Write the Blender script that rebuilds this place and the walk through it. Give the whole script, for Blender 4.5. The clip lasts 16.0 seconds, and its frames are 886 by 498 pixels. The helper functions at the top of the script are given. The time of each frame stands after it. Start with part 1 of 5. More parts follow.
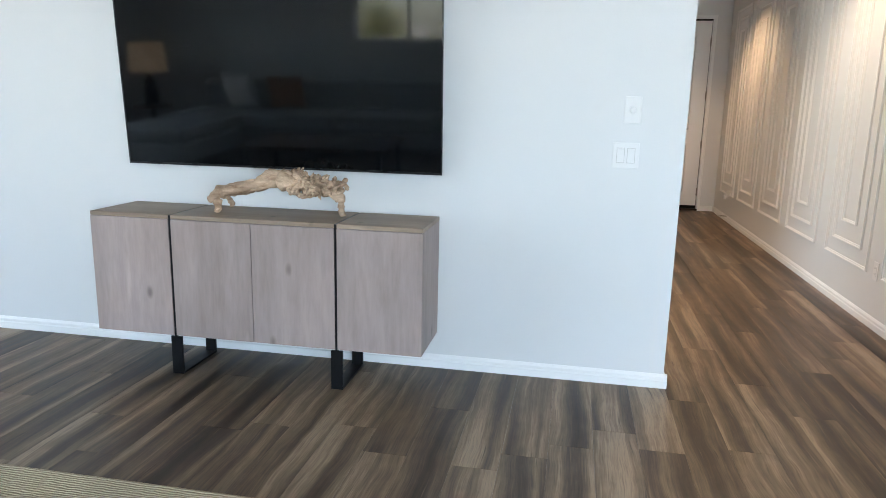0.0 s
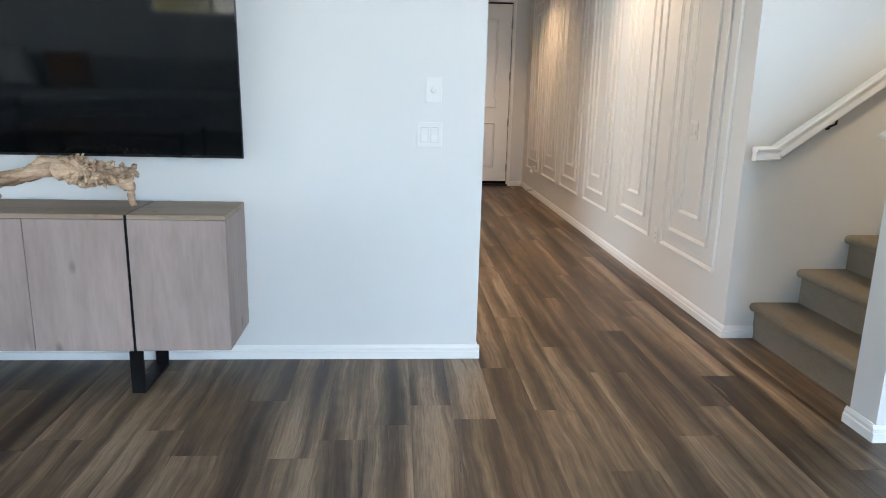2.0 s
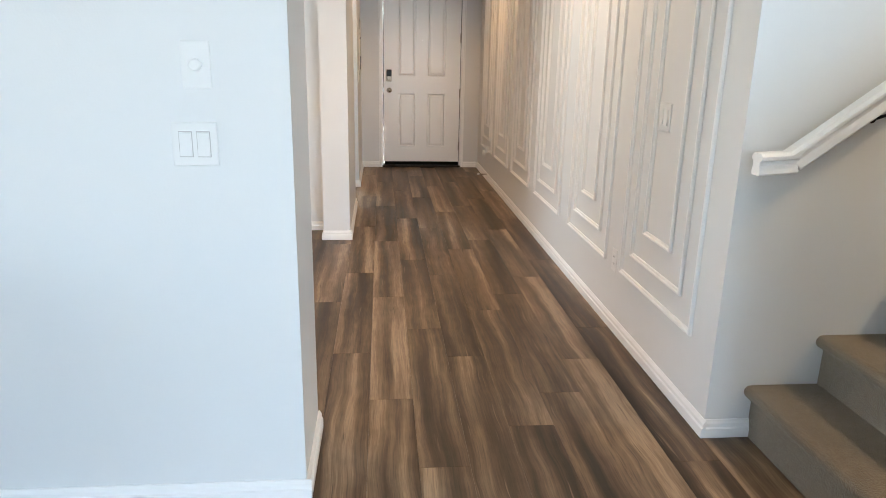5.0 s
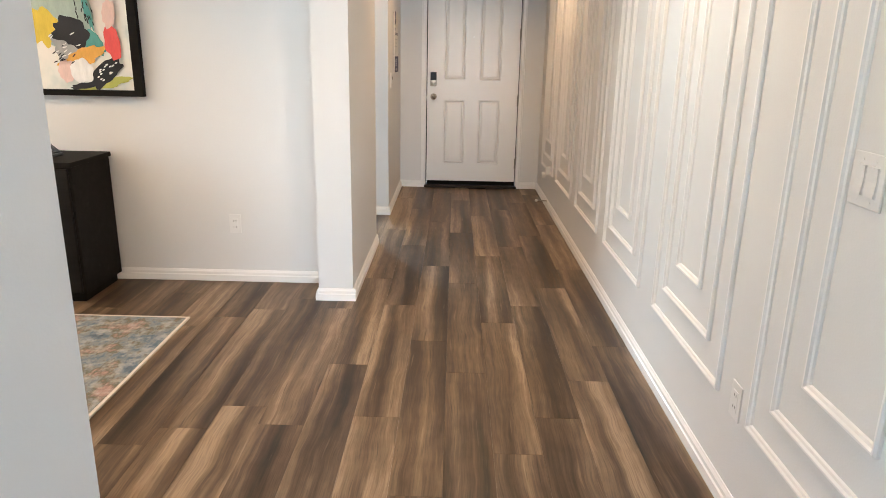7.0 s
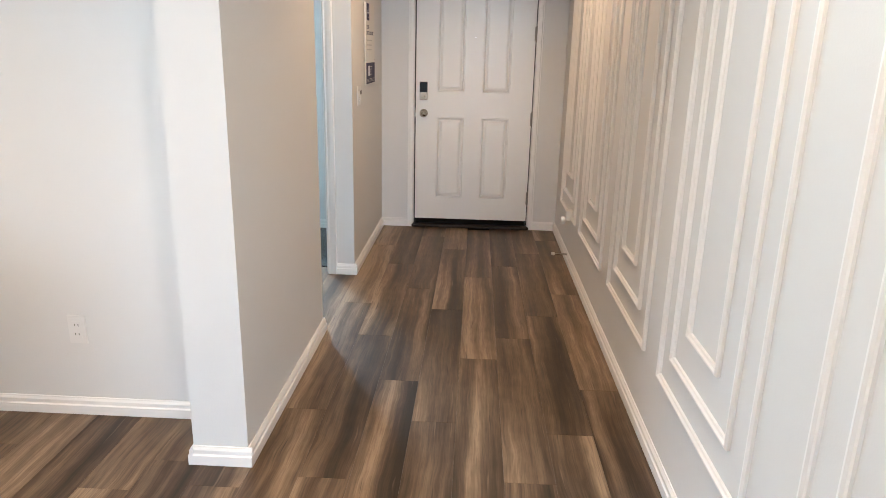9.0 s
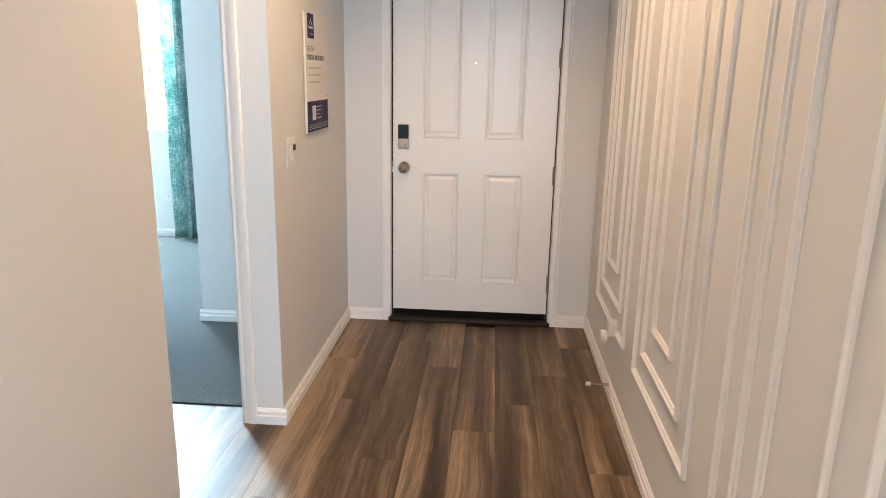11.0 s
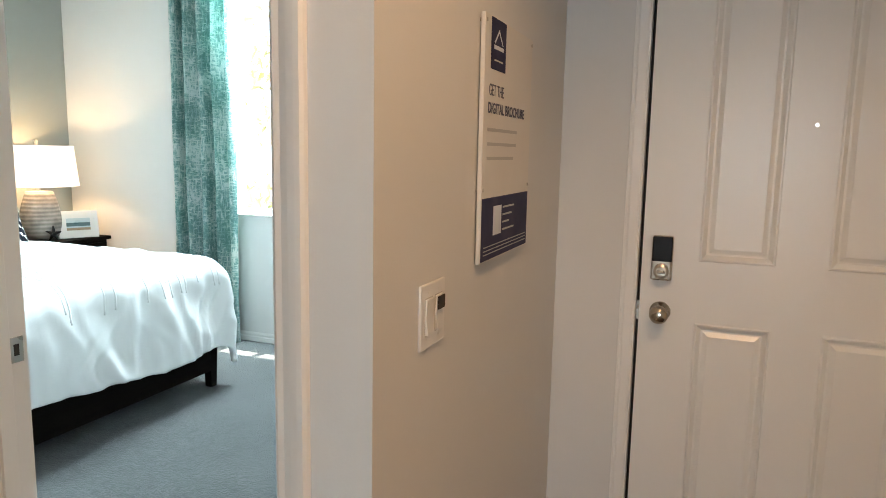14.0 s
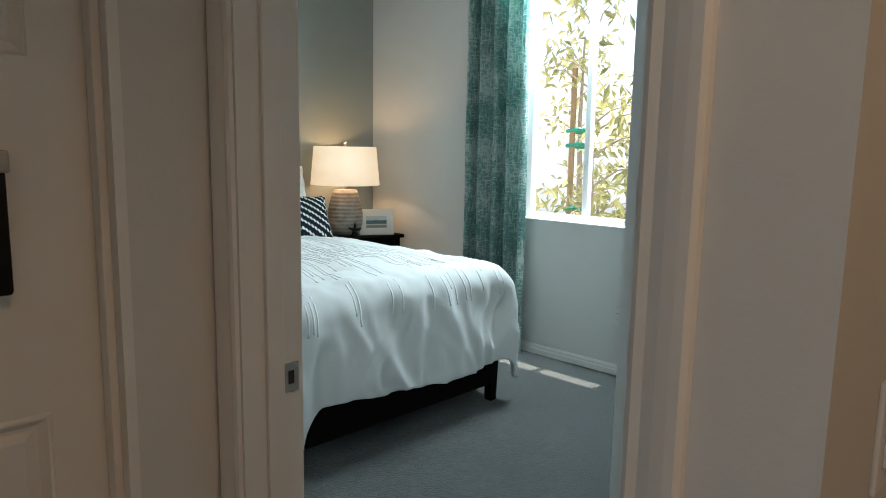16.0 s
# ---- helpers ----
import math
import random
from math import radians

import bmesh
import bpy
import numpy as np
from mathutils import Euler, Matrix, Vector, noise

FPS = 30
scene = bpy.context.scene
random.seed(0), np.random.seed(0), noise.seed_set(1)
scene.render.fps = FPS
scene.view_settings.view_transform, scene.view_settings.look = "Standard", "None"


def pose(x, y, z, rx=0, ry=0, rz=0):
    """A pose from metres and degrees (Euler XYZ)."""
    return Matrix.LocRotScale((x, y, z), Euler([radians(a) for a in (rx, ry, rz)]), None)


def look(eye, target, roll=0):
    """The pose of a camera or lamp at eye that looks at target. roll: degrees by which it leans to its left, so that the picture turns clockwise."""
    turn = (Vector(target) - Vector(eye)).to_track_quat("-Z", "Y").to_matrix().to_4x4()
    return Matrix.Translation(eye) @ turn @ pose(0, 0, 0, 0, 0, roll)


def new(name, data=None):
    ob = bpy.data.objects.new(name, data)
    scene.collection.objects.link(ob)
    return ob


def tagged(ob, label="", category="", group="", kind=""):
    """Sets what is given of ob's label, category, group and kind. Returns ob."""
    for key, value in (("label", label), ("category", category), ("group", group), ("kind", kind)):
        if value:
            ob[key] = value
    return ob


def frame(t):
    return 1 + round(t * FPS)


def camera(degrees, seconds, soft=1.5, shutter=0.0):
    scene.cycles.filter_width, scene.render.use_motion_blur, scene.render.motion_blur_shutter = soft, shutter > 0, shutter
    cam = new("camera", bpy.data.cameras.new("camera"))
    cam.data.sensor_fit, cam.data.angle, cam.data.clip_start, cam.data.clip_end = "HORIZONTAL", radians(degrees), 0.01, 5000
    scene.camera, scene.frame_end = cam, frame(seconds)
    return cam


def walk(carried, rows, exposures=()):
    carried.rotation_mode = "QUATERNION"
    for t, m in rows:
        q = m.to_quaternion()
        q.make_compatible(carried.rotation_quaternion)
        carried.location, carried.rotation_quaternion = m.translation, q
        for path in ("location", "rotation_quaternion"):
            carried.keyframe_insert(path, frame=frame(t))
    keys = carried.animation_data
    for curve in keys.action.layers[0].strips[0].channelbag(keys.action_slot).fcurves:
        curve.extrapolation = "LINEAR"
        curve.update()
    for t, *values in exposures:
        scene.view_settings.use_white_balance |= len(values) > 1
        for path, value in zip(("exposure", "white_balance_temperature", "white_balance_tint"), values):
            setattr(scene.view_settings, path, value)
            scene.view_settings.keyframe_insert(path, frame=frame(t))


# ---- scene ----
cam = camera(65.9, 16.0, soft=0.9)
PATH = [
    (0, (-0.023, -0.092, 1.286), (-0.384, 1.833, 0.882), 1.3),
    (0.5, (-0.011, -0.1, 1.287), (-0.181, 1.852, 0.886), 1.4),
    (1, (0.003, -0.104, 1.288), (-0.07, 1.855, 0.89), 1.3),
    (1.5, (0.008, -0.092, 1.283), (0.053, 1.864, 0.867), 1.2),
    (2, (0.046, -0.06, 1.288), (0.189, 1.883, 0.84), 1.4),
    (2.5, (0.134, 0.029, 1.291), (0.346, 1.959, 0.812), 1.1),
    (3, (0.227, 0.168, 1.301), (0.447, 2.088, 0.785), 1.2),
    (3.5, (0.304, 0.38, 1.317), (0.54, 2.293, 0.783), 1.2),
    (4, (0.421, 0.642, 1.317), (0.636, 2.558, 0.783), 1.3),
    (4.2, (0.481, 0.759, 1.329), (0.695, 2.674, 0.792), 1.3),
    (6.3, (0.887, 2.131, 1.338), (0.911, 4.051, 0.779), 1.0),
    (6.5, (0.902, 2.262, 1.345), (0.901, 4.182, 0.784), 1.1),
    (7, (0.996, 2.62, 1.341), (0.972, 4.542, 0.787), 1.1),
    (7.5, (1.078, 2.982, 1.355), (1.024, 4.902, 0.797), 1.0),
    (8, (1.121, 3.374, 1.367), (1.061, 5.291, 0.802), 1.1),
    (8.5, (1.172, 3.764, 1.363), (1.075, 5.683, 0.808), 1.1),
    (8.7, (1.181, 3.927, 1.373), (1.098, 5.846, 0.813), 1.3),
    (10.8, (1.286, 5.62, 1.422), (1.181, 7.546, 0.893), 1.4),
    (11, (1.282, 5.769, 1.426), (1.147, 7.702, 0.929), 1.1),
    (11.5, (1.29, 6.131, 1.414), (1.163, 8.091, 1.038), 1.2),
    (12, (1.247, 6.489, 1.409), (1.094, 8.459, 1.1), 1.0),
    (12.5, (1.183, 6.797, 1.399), (0.943, 8.761, 1.108), 0.9),
    (13, (1.127, 7.063, 1.407), (0.718, 8.999, 1.12), 0.9),
    (13.5, (1.034, 7.254, 1.395), (0.457, 9.148, 1.112), 0.8),
    (14, (0.913, 7.408, 1.392), (0.191, 9.251, 1.11), 1.1),
    (14.5, (0.819, 7.53, 1.386), (-0.067, 9.301, 1.103), 1.0),
    (15, (0.758, 7.619, 1.388), (-0.244, 9.328, 1.115), 1.0),
    (15.5, (0.673, 7.685, 1.381), (-0.523, 9.262, 1.097), 1.1),
    (16, (0.595, 7.72, 1.375), (-0.789, 9.135, 1.085), 1.0),
]
EXPOSURES = [(0.0, 2.85, 6200, 10), (2.0, 2.78, 6180, 10), (4.0, 2.85, 6200, 11), (6.5, 3.05, 6250, 9), (7.3, 3.15, 5980, 9), (8.5, 3.12, 5820, 9), (11.0, 3.42, 5850, 10), (11.5, 3.28, 5950, 10), (12.5, 2.87, 6420, 10), (13.5, 2.87, 6550, 11), (14.5, 2.35, 6700, 10), (15.5, 1.75, 6780, 9), (16.0, 1.2, 6700, 10)]
walk(cam, [(t, look(eye, target, roll)) for t, eye, target, roll in PATH], EXPOSURES)

# ---- world, sun, large lights ----
world = bpy.data.worlds.new("world")
scene.world = world
world.use_nodes = True
_sky = world.node_tree.nodes.new("ShaderNodeTexSky")
_sky.sky_type, _sky.sun_disc = "NISHITA", False
_sky.sun_elevation, _sky.sun_rotation = radians(74), radians(5)
_bg = world.node_tree.nodes["Background"]
_bg.inputs["Strength"].default_value = 0.15
world.node_tree.links.new(_sky.outputs[0], _bg.inputs[0])


def lamp(name, kind, m, energy, colour, **values):
    data = bpy.data.lights.new(name, kind)
    data.energy, data.color = energy, colour
    for key, value in values.items():
        if key == "size":
            data.shape, data.size, data.size_y = "RECTANGLE", value[0], value[1]
        elif key == "radius":
            data.shadow_soft_size = value
        elif key == "angle":
            data.angle = value
        elif key == "cone":
            data.spot_size, data.spot_blend = value
    ob = new(name, data)
    ob.matrix_world = m
    return ob


SUN = lamp("sun", "SUN", look((0.35, 13.0, 12.0), (0.0, 10.0, 0.0)), 5.0, (1.0, 0.95, 0.87), angle=radians(0.5))
DAY = (0.69, 0.85, 1.0)
WARM = (1.0, 0.70, 0.45)
lamp("daylight_left", "AREA", look((-6.35, 0.0, 1.25), (0.0, 0.6, 1.0)), 8, DAY, size=(3.0, 2.1))
lamp("daylight_back", "AREA", look((2.65, -3.42, 1.4), (0.9, 3.0, 1.0)), 32, DAY, size=(2.1, 1.9))
lamp("daylight_den", "AREA", look((-3.55, 5.0, 1.5), (0.0, 5.3, 0.9)), 5.0, (1.0, 0.95, 0.86), size=(1.5, 1.4))
lamp("daylight_bedroom", "AREA", look((-1.83, 11.46, 2.41), (-1.9, 10.0, 0.6)), 33, (0.68, 0.90, 1.0), size=(0.78, 0.10))
HALL_LIGHTS = [(1.15, 4.95), (1.15, 7.90)]
DEN_LIGHTS = [(-0.9, 4.6), (-1.9, 5.2), (-2.9, 5.2)]
for _x, _y in HALL_LIGHTS:
    lamp("hall_downlight", "SPOT", look((_x, _y, 2.715), (_x + 0.05, _y, 0)), 15.0, (1.0, 0.62, 0.33) if _y > 6 else WARM, radius=0.06, cone=(radians(132), 0.6))
for _x, _y in DEN_LIGHTS:
    lamp("den_downlight", "SPOT", look((_x, _y, 2.715), (_x, _y, 0)), 9.5, (1.0, 0.63, 0.34), radius=0.06, cone=(radians(140), 0.6))
lamp("stair_downlight", "SPOT", look((3.60, 2.90, 2.715), (2.25, 2.80, 0.2)), 26.0, (1.0, 0.70, 0.36), radius=0.06, cone=(radians(62), 0.6))
lamp("bedside_bulb", "POINT", Matrix.Translation((-3.60, 10.93, 1.25)), 2.7, (1.0, 0.66, 0.36), radius=0.04)

# ---- materials ----


class Mat:
    """A small node-tree writer round one Principled surface."""

    def __init__(self, name, base=(0.5, 0.5, 0.5), rough=0.5, metal=0.0, spec=0.5):
        self.m = bpy.data.materials.new(name)
        self.m.use_nodes = True
        self.t = self.m.node_tree
        self.p = self.t.nodes["Principled BSDF"]
        self.set("Base Color", (*base, 1))
        self.set("Roughness", rough)
        self.set("Metallic", metal)
        self.set("Specular IOR Level", spec)

    def set(self, key, value):
        if isinstance(value, bpy.types.NodeSocket):
            self.t.links.new(value, self.p.inputs[key])
        else:
            self.p.inputs[key].default_value = value
        return self

    def node(self, kind, out=0, props=(), **inputs):
        n = self.t.nodes.new("ShaderNode" + kind)
        for key, value in props:
            setattr(n, key, value)
        for key, value in inputs.items():
            key = key.replace("_", " ")
            key = int(key[1:]) if key[0] == "i" and key[1:].isdigit() else key
            if isinstance(value, bpy.types.NodeSocket):
                self.t.links.new(value, n.inputs[key])
            else:
                n.inputs[key].default_value = value
        return n.outputs[out]

    def coords(self, scale=(1, 1, 1), offset=None):
        src = self.node("TexCoord", 3)
        if offset is not None:
            src = self.node("VectorMath", 0, (("operation", "ADD"),), i0=src, i1=offset)
        return self.node("Mapping", 0, (), Vector=src, Scale=scale)

    def noise(self, vec, scale, detail=3.0, rough=0.55, out=0):
        return self.node("TexNoise", out, (), Vector=vec, Scale=scale, Detail=detail, Roughness=rough)

    def ramp(self, fac, *stops):
        n = self.t.nodes.new("ShaderNodeValToRGB")
        self.t.links.new(fac, n.inputs[0])
        el = n.color_ramp.elements
        while len(el) < len(stops):
            el.new(0.5)
        for e, (at, c) in zip(el, stops):
            e.position = at
            e.color = (*c, 1) if isinstance(c, tuple) else (c, c, c, 1)
        return n.outputs[0]

    def mix(self, fac, a, b, blend="MIX"):
        n = self.t.nodes.new("ShaderNodeMix")
        n.data_type, n.blend_type = "RGBA", blend
        for i, v in ((0, fac), (6, a), (7, b)):
            if isinstance(v, bpy.types.NodeSocket):
                self.t.links.new(v, n.inputs[i])
            else:
                n.inputs[i].default_value = v if i == 0 else (*v, 1)
        return n.outputs[2]

    def math(self, op, a, b=0.0):
        return self.node("Math", 0, (("operation", op),), i0=a, i1=b)

    def bump(self, height, strength=0.3, distance=0.002):
        self.set("Normal", self.node("Bump", 0, (), Height=height, Strength=strength, Distance=distance))
        return self


def paint(name, base, rough=0.6, texture=0.25, spec=0.35):
    """Rolled wall paint with orange-peel relief."""
    k = Mat(name, base, rough, spec=spec)
    v = k.coords()
    big = k.noise(v, 1.3, 2)
    lo = tuple(c * 0.965 for c in base)
    k.set("Base Color", k.mix(big, lo, base))
    k.bump(k.noise(v, 160, 2), texture, 0.0012)
    return k.m


M_WALL = paint("wall_paint", (0.69, 0.69, 0.68), 0.62)
M_CEIL = paint("ceiling_paint", (0.78, 0.77, 0.74), 0.8)
M_TRIM = paint("trim_paint", (0.82, 0.815, 0.80), 0.32, 0.06, 0.5)
M_ACCENT = paint("accent_paint", (0.30, 0.315, 0.29), 0.62)
M_DOOR = paint("door_paint", (0.80, 0.79, 0.765), 0.28, 0.08, 0.5)


def plank_material(name, single):
    """Streaked vinyl boards: soft dark and pale bands, thin veins and a tone of their own."""
    k = Mat(name, rough=0.40, spec=0.38)
    rnd = k.node("ObjectInfo", 5) if single else k.node("NewGeometry", 8)
    shift = k.node("CombineXYZ", 0, (), X=k.math("MULTIPLY", rnd, 37.0), Y=k.math("MULTIPLY", rnd, 91.0), Z=0.0)
    v = k.coords((1, 1, 1), shift)
    wander = k.noise(k.node("Mapping", 0, (), Vector=v, Scale=(2.0, 2.2, 1)), 1.0, 2)
    sway = k.node("CombineXYZ", 0, (), X=k.math("MULTIPLY", wander, 0.05), Y=0.0, Z=0.0)
    v = k.node("VectorMath", 0, (("operation", "ADD"),), i0=v, i1=sway)
    broad = k.noise(k.node("Mapping", 0, (), Vector=v, Scale=(11.0, 0.5, 1)), 1.0, 1.2, 0.45)
    mid = k.noise(k.node("Mapping", 0, (), Vector=v, Scale=(48, 1.5, 1)), 1.0, 3, 0.6)
    fine = k.noise(k.node("Mapping", 0, (), Vector=v, Scale=(230, 7, 1)), 1.0, 4, 0.6)
    vein = k.noise(k.node("Mapping", 0, (), Vector=v, Scale=(75, 2.6, 1)), 1.0, 2, 0.5)
    mottle = k.noise(k.node("Mapping", 0, (), Vector=v, Scale=(20, 9, 1)), 1.0, 3, 0.6)
    tone = k.math("ADD", k.math("MULTIPLY", broad, 1.40), k.math("MULTIPLY", mid, 0.72))
    tone = k.math("ADD", tone, k.math("MULTIPLY", rnd, 0.30))
    tone = k.math("ADD", tone, k.math("MULTIPLY", mottle, 0.22))
    tone = k.math("SUBTRACT", tone, 0.77)
    col = k.ramp(tone, (0.15, (0.018, 0.0107, 0.0060)), (0.35, (0.053, 0.0328, 0.0184)), (0.52, (0.108, 0.0698, 0.0402)), (0.68, (0.176, 0.120, 0.0730)), (0.86, (0.30, 0.220, 0.143)))
    col = k.mix(k.math("MULTIPLY", k.ramp(vein, (0.66, 0.0), (0.74, 1.0)), 0.40), col, (0.26, 0.185, 0.125))
    col = k.mix(k.math("MULTIPLY", k.ramp(vein, (0.27, 1.0), (0.33, 0.0)), 0.6), col, (0.020, 0.013, 0.009))
    col = k.mix(0.62, col, k.ramp(fine, (0.32, 0.50), (0.56, 1.12)), "MULTIPLY")
    k.set("Base Color", col)
    k.set("Roughness", k.ramp(mid, (0.2, 0.34), (0.8, 0.48)))
    return k.bump(fine, 0.15, 0.0006).m


M_PLANK = plank_material("plank_vinyl", True)
M_PLANK_FAR = plank_material("plank_vinyl_far", False)


def wood_material(name, dark, light, knots=True, axis=(22, 22, 1.6), rough=0.5):
    k = Mat(name, rough=rough, spec=0.04 if dark[0] < 0.015 else 0.35)
    rnd = k.node("ObjectInfo", 5)
    shift = k.node("CombineXYZ", 0, (), X=k.math("MULTIPLY", rnd, 13.0), Y=k.math("MULTIPLY", rnd, 7.0), Z=k.math("MULTIPLY", rnd, 21.0))
    v = k.coords((1, 1, 1), shift)
    g = k.noise(k.node("Mapping", 0, (), Vector=v, Scale=axis), 1.0, 4, 0.6)
    b = k.noise(k.node("Mapping", 0, (), Vector=v, Scale=tuple(a * 0.3 for a in axis)), 1.0, 3)
    f = k.noise(k.node("Mapping", 0, (), Vector=v, Scale=tuple(a * 6 for a in axis)), 1.0, 3)
    t = k.math("ADD", k.math("MULTIPLY", g, 0.5), k.math("MULTIPLY", b, 0.5))
    col = k.ramp(t, (0.30, dark), (0.68, light))
    pale = k.ramp(k.noise(k.node("Mapping", 0, (), Vector=v, Scale=tuple(a * 0.75 for a in axis)), 1.0, 2), (0.66, 0.0), (0.72, 1.0))
    col = k.mix(k.math("MULTIPLY", pale, 0.45), col, tuple(min(1, c * 1.35) for c in light))
    if knots:
        kn = k.node("TexVoronoi", 0, (), Vector=k.node("Mapping", 0, (), Vector=v, Scale=(5, 5, 2.6)), Scale=1.0)
        col = k.mix(k.ramp(kn, (0.03, 0.6), (0.10, 0.0)), col, tuple(c * 0.35 for c in dark))
    col = k.mix(0.5, col, k.ramp(f, (0.3, 0.8), (0.6, 1.0)), "MULTIPLY")
    k.set("Base Color", col)
    return k.bump(f, 0.2, 0.0008).m


M_CONSOLE = wood_material("washed_acacia", (0.265, 0.205, 0.185), (0.44, 0.345, 0.315), axis=(11, 11, 1.6))
M_CONSOLE_TOP = wood_material("washed_acacia_top", (0.22, 0.155, 0.11), (0.35, 0.26, 0.19), axis=(1.6, 22, 22))
M_DRIFT = wood_material("driftwood", (0.16, 0.080, 0.040), (0.80, 0.58, 0.40), False, (9, 55, 55), 0.75)
M_BLACKWOOD = wood_material("black_stained_wood", (0.010, 0.009, 0.008), (0.020, 0.018, 0.016), False, (1.6, 20, 20), 0.55)
M_ESPRESSO = wood_material("espresso_wood", (0.005, 0.0035, 0.003), (0.010, 0.007, 0.0055), False, (20, 1.6, 20), 0.7)
M_TABLE = wood_material("walnut_table", (0.08, 0.045, 0.025), (0.16, 0.09, 0.05), False, (1.6, 20, 20), 0.25)


def plain(name, base, rough=0.5, metal=0.0, grain=0.06, scale=60, spec=0.5):
    k = Mat(name, base, rough, metal, spec)
    v = k.coords()
    n = k.noise(v, scale, 3)
    k.set("Base Color", k.mix(n, tuple(c * (1 - grain) for c in base), tuple(min(1, c * (1 + grain)) for c in base)))
    k.set("Roughness", k.ramp(k.noise(v, scale * 0.2, 2), (0.3, max(0.02, rough - 0.06)), (0.7, rough + 0.06)))
    return k.m


M_IRON = plain("black_iron", (0.012, 0.012, 0.013), 0.38, 0.6)
M_HINGE = plain("hinge_steel", (0.30, 0.28, 0.25), 0.35, 1.0)
M_STEEL = plain("gunmetal", (0.10, 0.10, 0.105), 0.35, 0.9)
M_PLATE = plain("switch_plastic", (0.72, 0.715, 0.70), 0.32, grain=0.01)
M_NICKEL = plain("satin_nickel", (0.55, 0.53, 0.49), 0.28, 1.0)
M_KNOB = plain("warm_nickel", (0.46, 0.41, 0.34), 0.26, 1.0)
M_BLACK = plain("black_gloss_plastic", (0.006, 0.006, 0.007), 0.35, spec=0.25)
M_RUBBER = plain("black_rubber", (0.006, 0.006, 0.006), 0.8, spec=0.1)
M_BRONZE = plain("dark_bronze", (0.030, 0.022, 0.017), 0.55, 0.3, spec=0.3)
M_VINYL = plain("window_vinyl", (0.80, 0.81, 0.81), 0.35, grain=0.01)
# Near-black colour that gives holes and narrow gaps their shade.
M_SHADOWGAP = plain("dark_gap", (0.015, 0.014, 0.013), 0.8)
M_NAVY = plain("navy_print", (0.016, 0.017, 0.065), 0.55, grain=0.02, spec=0.2)
M_SIGN = plain("sign_acrylic", (0.68, 0.65, 0.60), 0.4, grain=0.01)
M_INK = plain("dark_print", (0.03, 0.03, 0.07), 0.4, grain=0.02)
# Grey for sign print, and for the shade round switch rockers.
M_GREYINK_GAP = plain("grey_print_and_gap_shade", (0.44, 0.425, 0.40), 0.4, grain=0.02)
M_WHITEINK = plain("white_print", (0.62, 0.64, 0.70), 0.4, grain=0.02)
M_TVBEZEL = plain("tv_bezel", (0.008, 0.008, 0.009), 0.3)
M_TVGLASS = Mat("tv_glass", (0.0025, 0.003, 0.0035), 0.05, 0.0, 0.48).m


def glass_material():
    k = Mat("window_glass", (1, 1, 1), 0.0)
    k.set("Transmission Weight", 1.0).set("IOR", 1.01)
    return k.m


M_GLASS = glass_material()


def carpet_material(name, a, b, scale=260):
    k = Mat(name, rough=0.95, spec=0.08)
    v = k.coords()
    tuft = k.node("TexVoronoi", 0, (), Vector=v, Scale=scale)
    big = k.noise(v, 2.2, 3)
    mid = k.noise(v, 30, 3)
    t = k.math("ADD", k.math("MULTIPLY", big, 0.5), k.math("MULTIPLY", mid, 0.5))
    col = k.mix(k.ramp(t, (0.35, 0.0), (0.65, 1.0)), a, b)
    # Darker between tufts: the pile's shade is put into the colour.
    col = k.mix(0.7, col, k.ramp(tuft, (0.0, 1.1), (0.55, 0.55)), "MULTIPLY")
    k.set("Base Color", col)
    k.set("Sheen Weight", 0.25)
    return k.bump(k.math("MULTIPLY", tuft, -1.0), 0.9, 0.006).m


M_CARPET = carpet_material("bedroom_carpet", (0.085, 0.094, 0.092), (0.145, 0.152, 0.147), 150)
M_STAIRCARPET = carpet_material("stair_carpet", (0.235, 0.182, 0.12), (0.31, 0.245, 0.165), 260)


def fabric(name, base, grain=0.12, scale=700, rough=0.9, bump=0.3, sheen=0.2):
    k = Mat(name, base, rough, spec=0.15)
    v = k.coords()
    w = k.node("TexWave", 0, (("bands_direction", "X"),), Vector=v, Scale=scale * 0.3, Distortion=1.5)
    n = k.noise(v, 6, 3)
    k.set("Base Color", k.mix(n, tuple(c * (1 - grain) for c in base), base))
    k.set("Sheen Weight", sheen)
    return k.bump(w, bump, 0.0008).m


M_DUVET = fabric("white_cotton", (0.80, 0.80, 0.79), 0.04, bump=0.0)
M_TUFT = fabric("white_tufting", (0.84, 0.84, 0.83), 0.02)
M_SOFA = fabric("grey_linen", (0.42, 0.42, 0.41))
M_TAN = fabric("tan_leather_cloth", (0.36, 0.17, 0.07))
M_PILLOW = fabric("ivory_cotton", (0.74, 0.72, 0.67), 0.05)


